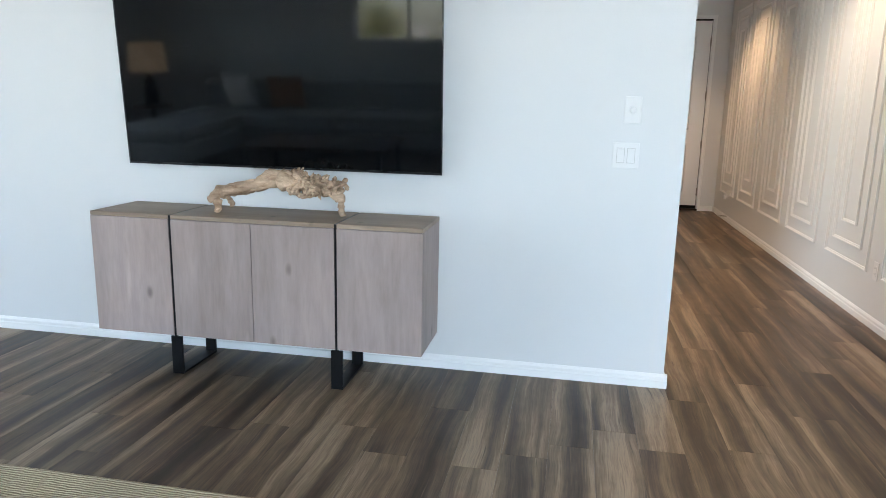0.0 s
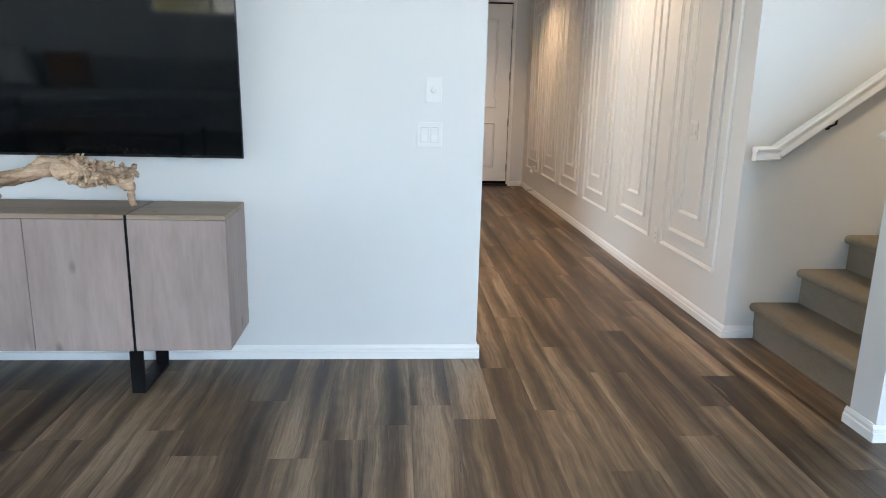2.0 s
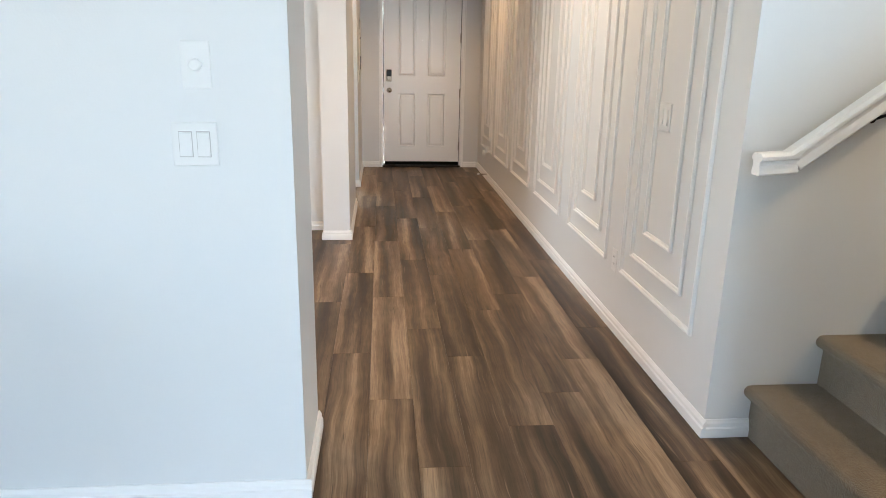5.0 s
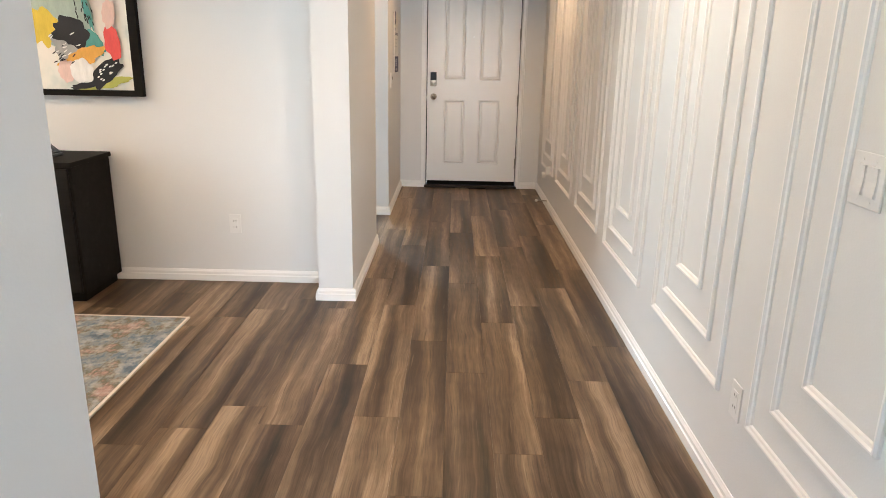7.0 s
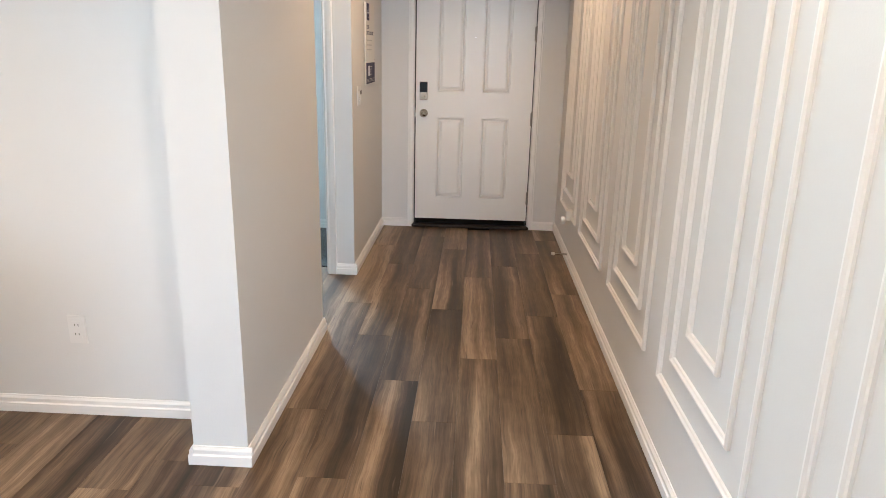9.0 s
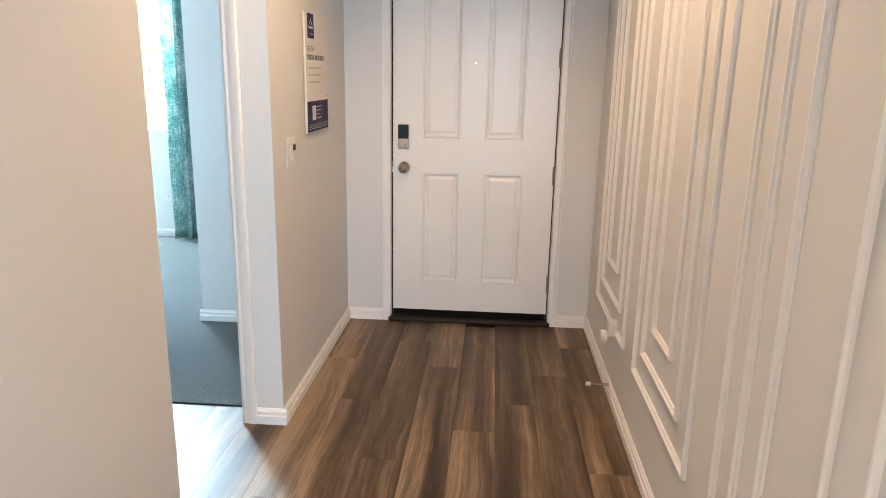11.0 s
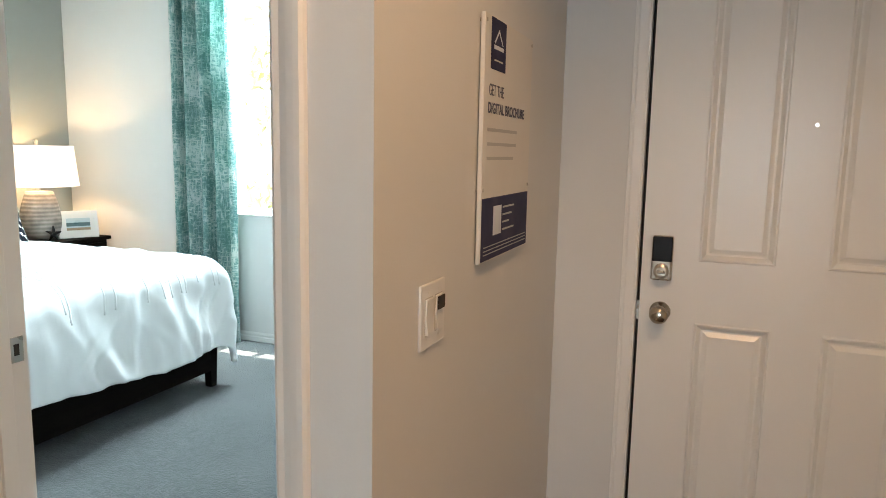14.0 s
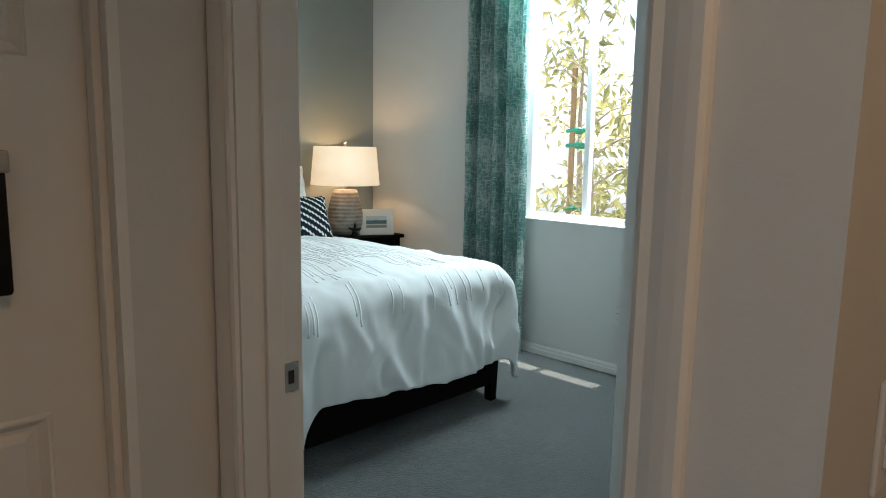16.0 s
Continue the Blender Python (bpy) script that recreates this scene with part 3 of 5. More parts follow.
def picture_frame(y0, y1, z0, z1, parent):
    """One mitred rectangle of moulding on the panelled wall."""
    bm = bmesh.new()
    corners = [(y0, z0, 1, 1), (y1, z0, -1, 1), (y1, z1, -1, -1), (y0, z1, 1, -1)]
    rings = []
    for y, z, sy, sz in corners:
        rings.append([bm.verts.new((XR - a, y + sy * b, z + sz * b)) for a, b in PROFILE])
    n = len(PROFILE)
    for i in range(4):
        p, q = rings[i], rings[(i + 1) % 4]
        for k in range(n):
            bm.faces.new((p[k], p[(k + 1) % n], q[(k + 1) % n], q[k]))
    bmesh.ops.recalc_face_normals(bm, faces=bm.faces)
    return part("moulding", bm, M_TRIM, parent)


for yend, wide in ((4.382, 0.80), (5.362, 0.755), (6.366, 0.770), (7.326, 0.755), (8.285, 0.75), (9.245, 0.75)):
    pan = thing("wall_panel", "three nested white rectangular picture-frame mouldings on the wall", "wall moulding", group="hall wall panels", kind="structure")
    for d, z in ((0.0, 0.318), (0.122, 0.436), (0.250, 0.574)):
        picture_frame(yend - wide + d, yend - d, z, 2.85 - z, pan)

# ---- front door ----
front = thing("door_front", "closed white four-panel front door with keypad lock and nickel knob", "door", kind="structure")
DX0, DX1, DZ0, DZ1, DY = 0.722, 1.626, 0.066, 2.462, 9.604
PANELS = [(0.888, 1.100, 0.243, 0.884), (1.236, 1.452, 0.243, 0.884), (0.888, 1.100, 1.076, 2.27), (1.236, 1.452, 1.076, 2.27)]


def panelled_slab(x0, x1, z0, z1, y, panels, thick=0.044):
    """A door leaf whose pressed panels are real relief on its front."""
    bm = bmesh.new()
    xs = sorted({x0, x1, *(p[0] for p in panels), *(p[1] for p in panels)})
    zs = sorted({z0, z1, *(p[2] for p in panels), *(p[3] for p in panels)})
    grid = {(x, z): bm.verts.new((x, y, z)) for x in xs for z in zs}
    for xa, xb in zip(xs, xs[1:]):
        for za, zb in zip(zs, zs[1:]):
            if (xa, xb, za, zb) not in panels:
                bm.faces.new((grid[xa, za], grid[xb, za], grid[xb, zb], grid[xa, zb]))
    for xa, xb, za, zb in panels:
        last = [grid[xa, za], grid[xb, za], grid[xb, zb], grid[xa, zb]]
        for inset, depth in ((0.004, -0.004), (0.008, -0.004), (0.020, 0.009), (0.026, 0.009), (0.040, 0.001)):
            ring = [bm.verts.new((xa + inset, y + depth, za + inset)), bm.verts.new((xb - inset, y + depth, za + inset)),
                    bm.verts.new((xb - inset, y + depth, zb - inset)), bm.verts.new((xa + inset, y + depth, zb - inset))]
            for i in range(4):
                bm.faces.new((last[i], last[(i + 1) % 4], ring[(i + 1) % 4], ring[i]))
            last = ring
        bm.faces.new(last)
    bmesh.ops.recalc_face_normals(bm, faces=bm.faces)
    box(bm, x0, x1, y + 0.0101, y + thick, z0, z1)
    return bm


leaf = part("leaf", panelled_slab(DX0, DX1, DZ0, DZ1, DY, PANELS), M_DOOR, front)
part("sweep", boxes((DX0 + 0.004, DX1 - 0.004, DY - 0.003, DY + 0.04, 0.028, 0.0655), bevel=0.003), M_RUBBER, front, "black rubber door sweep")
part("threshold", boxes((0.70, 1.648, YE - 0.03, YE + 0.14, 0.001, 0.024), bevel=0.006), M_BRONZE, front, "dark bronze threshold")
FRAMEP = [(0, 0), (0.010, 0), (0.014, 0.006), (0.014, 0.030), (0.010, 0.036), (0.010, 0.044), (0, 0.046)]
part("jamb", boxes((0.69, 0.712, YE - 0.001, YE + 0.139, 0.024, 2.486)), M_TRIM, front)
part("jamb", boxes((1.634, 1.655, YE - 0.001, YE + 0.139, 0.024, 2.486)), M_TRIM, front)
part("head_jamb", boxes((0.69, 1.655, YE - 0.001, YE + 0.139, 2.486, 2.50)), M_TRIM, front)
# Added dark fillers above and below the leaf block leaking outdoor light.
part("head_strip", boxes((0.7125, 1.6335, DY + 0.008, DY + 0.05, 2.4625, 2.4855), (0.7125, 1.6335, DY + 0.006, DY + 0.05, 0.0245, 0.0275)), M_SHADOWGAP, front)
part("weatherstrip", boxes((0.713, 0.7215, DY + 0.012, DY + 0.05, 0.03, 2.48), (1.6265, 1.633, DY + 0.012, DY + 0.05, 0.03, 2.48)), M_SHADOWGAP, front)
part("casing", sweep(FRAMEP, Vector((0.710, YE - 0.001, 0)), Vector((0.710, YE - 0.001, 2.488)), (0, -1, 0), (-1, 0, 0)), M_TRIM, front)
part("casing", sweep(FRAMEP, Vector((1.636, YE - 0.001, 0)), Vector((1.636, YE - 0.001, 2.488)), (0, -1, 0), (1, 0, 0)), M_TRIM, front)
part("head_casing", sweep(FRAMEP, Vector((0.664, YE - 0.001, 2.488)), Vector((1.682, YE - 0.001, 2.488)), (0, -1, 0), (0, 0, 1)), M_TRIM, front)
for z in (0.254, 0.884, 1.518, 2.20):
    bm = boxes((1.618, 1.641, DY - 0.004, DY + 0.004, z - 0.05, z + 0.05))
    lathe(bm, [(0.009, -0.052), (0.009, 0.052)], 12, (1.630, DY - 0.008, z))
    for k in (-1, 1):
        lathe(bm, [(0.0045, k * 0.052), (0.007, k * 0.054), (0.004, k * 0.060)], 12, (1.630, DY - 0.008, z))
    part("hinge", bm, M_HINGE, front, "satin nickel hinge")
lock = part("keypad_lock", boxes((0.752, 0.814, DY - 0.026, DY - 0.001, 1.012, 1.150), bevel=0.006), M_KNOB, front, "nickel and black keypad deadbolt")
part("touch_panel", boxes((0.754, 0.812, DY - 0.031, DY - 0.0265, 1.072, 1.149), bevel=0.003), M_BLACK, lock)
part("cylinder", lathe(bmesh.new(), [(0.024, 0.0), (0.023, 0.010), (0.015, 0.014)], 28, (0.783, DY - 0.026, 1.042), "Y"), M_KNOB, lock, smooth=False)
part("thumb_turn", boxes((0.770, 0.796, DY - 0.052, DY - 0.0405, 1.038, 1.046), bevel=0.003), M_KNOB, lock)
part("door_knob", lathe(bmesh.new(), [(0.032, 0.0), (0.031, 0.006), (0.013, 0.012), (0.012, 0.030), (0.022, 0.036), (0.029, 0.048), (0.027, 0.060), (0.016, 0.068), (0.003, 0.070)], 32, (0.785, DY, 0.910), "Y"), M_KNOB, front, "round satin nickel knob", True)
part("strike_edge", boxes((0.7145, 0.7225, DY - 0.001, DY + 0.01, 0.88, 0.94)), M_NICKEL, front)
# Lens emission stands in for daylight coming through the peephole.
part("peephole", lathe(bmesh.new(), [(0.005, 0.0), (0.005, 0.002), (0.004, 0.003)], 20, (1.173, DY, 1.486), "Y"), glow("peephole_daylight_glow", (0.9, 0.95, 1.0), 0.3), front)

# ---- bedroom doorway ----
bd = thing("doorway_bedroom", "white cased doorway open to the bedroom", "doorway", kind="structure")
part("jamb", boxes((-0.461, -0.443, YB - 0.002, YB + 0.12, 0, 2.442)), M_TRIM, bd)
part("jamb", boxes((0.282, 0.300, YB - 0.002, YB + 0.12, 0, 2.442)), M_TRIM, bd)
part("head_jamb", boxes((-0.461, 0.300, YB - 0.002, YB + 0.12, 2.442, 2.46)), M_TRIM, bd)
part("door_stop", boxes((-0.443, -0.432, YB + 0.042, YB + 0.076, 0, 2.442), bevel=0.002), M_TRIM, bd)
part("door_stop", boxes((0.271, 0.282, YB + 0.042, YB + 0.076, 0, 2.442), bevel=0.002), M_TRIM, bd)
CASE = [(0, 0), (0.010, 0), (0.013, 0.006), (0.011, 0.016), (0.015, 0.030), (0.017, 0.044), (0.017, 0.054), (0.010, 0.058), (0, 0.058)]
part("casing", sweep(CASE, Vector((-0.450, YB, 0)), Vector((-0.450, YB, 2.45)), (0, -1, 0), (-1, 0, 0)), M_TRIM, bd)
part("casing", sweep(CASE, Vector((0.288, YB, 0)), Vector((0.288, YB, 2.45)), (0, -1, 0), (1, 0, 0)), M_TRIM, bd)
part("head_casing", sweep(CASE, Vector((-0.508, YB, 2.45)), Vector((0.346, YB, 2.45)), (0, -1, 0), (0, 0, 1)), M_TRIM, bd)
stk = part("strike_plate", boxes((-0.4428, -0.4405, YB + 0.079, YB + 0.110, 0.930, 0.985)), M_NICKEL, bd, "satin nickel strike plate")
# Dark patch on the plate stands in for the hole's shade.
part("latch_hole", boxes((-0.4407, -0.4399, YB + 0.088, YB + 0.100, 0.945, 0.970)), M_SHADOWGAP, stk)
part("carpet_bar", boxes((-0.443, 0.282, 8.420, 8.430, 0.0, 0.006)), M_SHADOWGAP, bd)

# lobby side door with its lock
sd = thing("door_lobby", "closed white panelled door with a dark keypad lock", "door", kind="structure")


def lobby_leaf():
    bm = panelled_slab(7.425, 8.135, 0.02, 2.43, 0.0, [(7.53, 7.72, 0.25, 0.95), (7.84, 8.03, 0.25, 0.95), (7.53, 7.72, 1.5, 2.25), (7.84, 8.03, 1.5, 2.25)])
    bmesh.ops.transform(bm, matrix=Matrix(((0, -1, 0, -0.575), (1, 0, 0, 0), (0, 0, 1, 0), (0, 0, 0, 1))), verts=bm.verts)
    return bm


part("leaf", lobby_leaf(), M_DOOR, sd)
part("jamb", boxes((-0.638, -0.513, 8.122, 8.1395, 0, 2.44)), M_TRIM, sd)
part("door_stop", boxes((-0.572, -0.540, 8.108, 8.122, 0, 2.43), bevel=0.002), M_TRIM, sd)
_lk = part("lock_case", boxes((-0.573, -0.545, 7.905, 7.985, 1.150, 1.352), bevel=0.006), M_BLACK, sd, "black lock with a steel cap")
part("lock_cap", boxes((-0.574, -0.540, 7.902, 7.989, 1.330, 1.362), bevel=0.003), M_NICKEL, _lk)

# ---- windows ----


def window_unit(name, axis, a0, a1, z0, z1, at, inward, label, split=True, sill=True):
    """A vinyl window in a wall opening; axis is the direction it runs along."""
    win = thing(name, label, "window", kind="structure")

    def put(pname, u0, u1, w0, w1, d0, d1, mat, parent, bevel=0.0):
        d0, d1 = at + inward * d0, at + inward * d1
        item = (u0, u1, d0, d1, w0, w1) if axis == "x" else (d0, d1, u0, u1, w0, w1)
        return part(pname, boxes(item, bevel=bevel), mat, parent)

    f = 0.045
    put("frame", a0, a0 + f, z0, z1, -0.03, 0.03, M_VINYL, win, 0.004)
    put("frame", a1 - f, a1, z0, z1, -0.03, 0.03, M_VINYL, win, 0.004)
    put("frame", a0 + f, a1 - f, z0, z0 + f, -0.03, 0.03, M_VINYL, win, 0.004)
    put("frame", a0 + f, a1 - f, z1 - f, z1, -0.03, 0.03, M_VINYL, win, 0.004)
    mid = (a0 + a1) / 2
    spans = [(a0 + f, mid - 0.02), (mid + 0.02, a1 - f)] if split else [(a0 + f, a1 - f)]
    if split:
        put("mullion", mid - 0.02, mid + 0.02, z0 + f, z1 - f, -0.025, 0.025, M_VINYL, win, 0.004)
    for u0, u1 in spans:
        pane = put("pane", u0, u1, z0 + f, z1 - f, -0.003, 0.003, M_GLASS, win)
        pane.visible_shadow = False
    if sill:
        put("window_sill", a0 + 0.002, a1 - 0.002, z0 - 0.0, z0 + 0.012, 0.03, 0.115, M_TRIM, win, 0.004)
    return win


window_unit("window_1", "x", WX0, WX1, WZ0, WZ1, 11.515, -1, "white vinyl sliding window over the bedroom floor")
window_unit("window_2", "x", -3.2, -1.6, 1.40, 2.5, -3.66, 1, "white vinyl living room window")
window_unit("window_3", "x", 0.5, 3.9, 0.3, 2.35, -3.66, 1, "wide white vinyl living room window")
window_unit("window_4", "y", 4.2, 5.8, 0.75, 2.25, -3.78, 1, "white vinyl den window")
window_unit("window_5", "y", -1.7, 1.7, 0.0, 2.35, -6.56, 1, "white vinyl sliding glass door", sill=False)

# ---- recessed ceiling lights ----
for x, y in HALL_LIGHTS + DEN_LIGHTS + [(3.60, 2.90)]:
    dl = thing("recessed_light", "round white recessed ceiling light, lit warm", "ceiling light", (x, y, H), group="recessed ceiling lights")
    part("trim_ring", lathe(bmesh.new(), [(0.055, -0.001), (0.085, -0.001), (0.088, -0.006), (0.060, -0.010)], 32), M_TRIM, dl)
    part("lens", lathe(bmesh.new(), [(0.054, -0.002), (0.054, -0.004)], 32), M_BULB, dl)

# ---- living room ----
# sideboard: three carcasses with flush doors on two black sled legs
SB = thing("sideboard", "grey-washed acacia sideboard with four flush doors on black iron legs", "sideboard")
CX = [-2.250, -1.841, -1.037, -0.640]
CY0, CY1, CZ0, CZ1 = 2.728, 3.092, 0.194, 0.776
for i in range(3):
    x0, x1 = CX[i] + (0.006 if i else 0), CX[i + 1] - (0.006 if i < 2 else 0)
    part("carcass", boxes((x0, x1, CY0 + 0.024, CY1, CZ0, CZ1 - 0.020), bevel=0.002), M_CONSOLE, SB)
    part("top_board", boxes((x0, x1, CY0 + 0.002, CY1, CZ1 - 0.0195, CZ1), bevel=0.0015), M_CONSOLE_TOP, SB, "warmer brown top board")
    spans = [(x0, (x0 + x1) / 2 - 0.0015), ((x0 + x1) / 2 + 0.0015, x1)] if i == 1 else [(x0, x1)]
    for a, b in spans:
        part("cabinet_door", boxes((a, b, CY0, CY0 + 0.022, CZ0 + 0.001, CZ1 - 0.021), bevel=0.0015), M_CONSOLE, SB)
for x in CX[1:3]:
    part("divider", boxes((x - 0.0055, x + 0.0055, CY0 + 0.004, CY1 - 0.002, CZ0 - 0.006, CZ1 - 0.002)), M_IRON, SB, "black iron divider strip")
    part("leg", boxes((x - 0.028, x + 0.028, 2.735, 2.745, 0.0, CZ0 - 0.0065), (x - 0.028, x + 0.028, 3.04, 3.05, 0.0, CZ0 - 0.0065), (x - 0.028, x + 0.028, 2.745, 3.04, 0.0, 0.010)), M_IRON, SB, "black flat-bar sled leg")

# television, tipped a little forward on its mount
TV = thing("television", "large black wall-mounted television, switched off", "television", (-1.514, 3.058, 1.022))
TV.matrix_world = pose(-1.441, 3.066, 0.976, 3.4, 0, 0)
part("housing", boxes((-0.811, 0.811, 0.0, 0.022, 0.003, 0.909), bevel=0.004), M_TVBEZEL, TV)
part("screen", boxes((-0.808, 0.808, -0.0035, -0.0005, 0.010, 0.906)), M_TVGLASS, TV, "glossy dark glass screen")
part("bezel", boxes((-0.814, -0.808, -0.006, 0.0, 0.0, 0.912), (0.808, 0.814, -0.006, 0.0, 0.0, 0.912), (-0.808, 0.808, -0.006, 0.0, 0.0, 0.010), (-0.808, 0.808, -0.006, 0.0, 0.906, 0.912)), M_TVBEZEL, TV)
part("wall_mount", boxes((-0.22, 0.22, 0.0225, 0.050, 0.28, 0.62)), M_IRON, TV)

# driftwood branch on the sideboard
random.seed(7)
DW = tagged(new("driftwood"), "pale gnarled driftwood branch resting on the sideboard", "driftwood")


def driftwood():
    bm = bmesh.new()

    def limb(points, radii, sides=12, rough=0.6):
        pts = [Vector(p) for p in points]
        fine, rr = [], []
        for i in range(len(pts) - 1):
            for k in range(5):
                f = k / 5
                p0, p1, p2, p3 = pts[max(i - 1, 0)], pts[i], pts[i + 1], pts[min(i + 2, len(pts) - 1)]
                q = 0.5 * ((2 * p1) + (p2 - p0) * f + (2 * p0 - 5 * p1 + 4 * p2 - p3) * f * f + (3 * p1 - p0 - 3 * p2 + p3) * f ** 3)
                fine.append(q)
                r = radii[i] * (1 - f) + radii[i + 1] * f
                rr.append(r * (1 + rough * noise.noise(q * 40)))
        fine.append(pts[-1])
        rr.append(radii[-1])
        tube(bm, fine, rr, sides)

    y = 2.90
    limb([(-1.79, y - 0.02, 0.875), (-1.765, y - 0.02, 0.905), (-1.72, y, 0.925), (-1.62, y, 0.945), (-1.54, y, 0.968), (-1.45, y, 0.985), (-1.36, y, 0.985), (-1.30, y, 0.975)], [0.018, 0.026, 0.027, 0.024, 0.030, 0.036, 0.040, 0.034])
    limb([(-1.57, y + 0.02, 0.965), (-1.52, y + 0.015, 1.005), (-1.44, y, 1.018), (-1.36, y, 1.008), (-1.30, y, 1.0)], [0.012, 0.022, 0.023, 0.024, 0.018])
    limb([(-1.765, y - 0.01, 0.905), (-1.755, y - 0.025, 0.875), (-1.745, y - 0.04, 0.845), (-1.752, y - 0.045, 0.822)], [0.022, 0.019, 0.016, 0.011])
    limb([(-1.74, y + 0.01, 0.91), (-1.715, y + 0.03, 0.87), (-1.71, y + 0.035, 0.84)], [0.018, 0.012, 0.006])
    limb([(-1.30, y, 0.975), (-1.22, y, 0.952), (-1.16, y + 0.0, 0.935), (-1.125, y, 0.905), (-1.125, y, 0.872), (-1.112, y - 0.01, 0.824)], [0.034, 0.026, 0.026, 0.020, 0.015, 0.011])
    limb([(-1.40, y - 0.01, 0.965), (-1.34, y - 0.02, 0.93), (-1.30, y - 0.02, 0.915), (-1.24, y - 0.02, 0.93)], [0.014, 0.016, 0.012, 0.008])
    for _ in range(120):
        u = random.random()
        c = Vector((-1.38 + 0.27 * u, y + random.uniform(-0.045, 0.03), 0.955 + random.uniform(-0.035, 0.085) * (1 - 0.75 * u)))
        if random.random() < 0.5:
            d = Vector((random.uniform(-1, 1), random.uniform(-1, 0.5), random.uniform(-1, 1))) * 0.03
            limb([c - d, c + Vector((0, -0.012, 0.008)), c + d], [0.006, 0.010, 0.004], 7, 0.5)
        else:
            r = random.uniform(0.009, 0.018)
            m = Matrix.Translation(c) @ Matrix.Diagonal((r, r * 0.9, r * random.uniform(0.8, 1.2), 1))
            made = bmesh.ops.create_icosphere(bm, subdivisions=2, radius=1, matrix=m)
            for v in made["verts"]:
                v.co += (v.co - c) * 0.45 * noise.noise(v.co * 60)
    # strands that run along the main stem
    for _ in range(9):
        a, lift = random.uniform(0, 6.28), random.uniform(0.020, 0.032)
        dy, dz = lift * math.cos(a), lift * math.sin(a)
        limb([(-1.72, y + dy, 0.925 + dz), (-1.62, y + dy * 0.8, 0.945 + dz), (-1.54, y + dz, 0.968 + dz), (-1.45, y + dy, 0.990 + dz), (-1.36, y + dy * 0.6, 0.985 + dz * 1.2)], [0.004, 0.009, 0.010, 0.012, 0.008], 7, 0.7)
    for v in bm.verts:
        n1 = noise.noise(v.co * 34)
        v.co += Vector((noise.noise(v.co * 55 + Vector((3, 0, 0))), noise.noise(v.co * 55), noise.noise(v.co * 55 + Vector((0, 5, 0))))) * 0.010 + Vector((0, -0.006, 0.006)) * n1
    return bm


_d = part("tmp", driftwood(), M_DRIFT, smooth=True)

_mesh = _d.data
_mesh.transform(Matrix(((0.96, 0, 0, 0.0116), (0, 1, 0, 0), (0, 0, 0.96, -0.0084), (0, 0, 0, 1))))
bpy.data.objects.remove(_d)
bpy.data.objects.remove(DW)
DW = tagged(new("driftwood", _mesh), "pale gnarled driftwood branch resting on the sideboard", "driftwood")


def switch_plate(name, label, m, width, height, rockers, gap=None):
    """A decorator plate; built facing -y at the origin, then placed."""
    sw = tagged(new(name), label, "light switch")
    sw.matrix_world = m
    part("plate", boxes((-width / 2, width / 2, -0.006, 0, -height / 2, height / 2), bevel=0.0025), M_PLATE, sw)
    for i in range(rockers):
        cx = (i - (rockers - 1) / 2) * 0.046
        # Unless gap is given, a grey patch paints the shade round the rocker.
        part("surround", boxes((cx - 0.0175, cx + 0.0175, -0.0068, -0.0061, -0.034, 0.034)), gap or M_GREYINK_GAP, sw)
        bm = bmesh.new()
        pr = [(-0.0066, -0.032), (-0.0120, -0.031), (-0.0085, 0.0), (-0.0105, 0.031), (-0.0066, 0.032)]
        a = [bm.verts.new((cx - 0.0155, y, z)) for y, z in pr]
        b = [bm.verts.new((cx + 0.0155, y, z)) for y, z in pr]
        bm.faces.new(a), bm.faces.new(b[::-1])
        for k in range(5):
            bm.faces.new((a[k], a[(k + 1) % 5], b[(k + 1) % 5], b[k]))
        bmesh.ops.recalc_face_normals(bm, faces=bm.faces)
        part("rocker", bm, M_PLATE, sw)
    for i in range(max(1, rockers)):
        cx = (i - (max(1, rockers) - 1) / 2) * 0.046
        for z in (-0.042, 0.042):
            part("screw", lathe(bmesh.new(), [(0.0028, 0.006), (0.0028, 0.0068)], 10, (cx, 0, z), "Y"), M_PLATE, sw)
    return sw


switch_plate("light_switch", "white double rocker switch on the wall", pose(0.2045, YT, 1.094), 0.117, 0.115, 2)
fan = switch_plate("dimmer_switch", "white wall plate with a round dimmer knob", pose(0.2215, YT, 1.296), 0.074, 0.118, 0)
part("knob", lathe(bmesh.new(), [(0.016, 0.006), (0.015, 0.018), (0.012, 0.021)], 24, (0, 0, 0), "Y"), M_PLATE, fan)
switch_plate("light_switch", "white double rocker switch on the panelled hall wall", pose(XR, 4.040, 1.100, 0, 0, -90), 0.117, 0.115, 2, M_PLATE)
nsw = switch_plate("light_switch", "white double rocker switch beside the bedroom door", pose(XL, 8.518, 1.104, 0, 0, 90), 0.112, 0.117, 2)
part("night_light", boxes((0.008, 0.038, -0.0135, -0.0112, 0.006, 0.030)), M_BRONZE, nsw, "small dark sensor window")


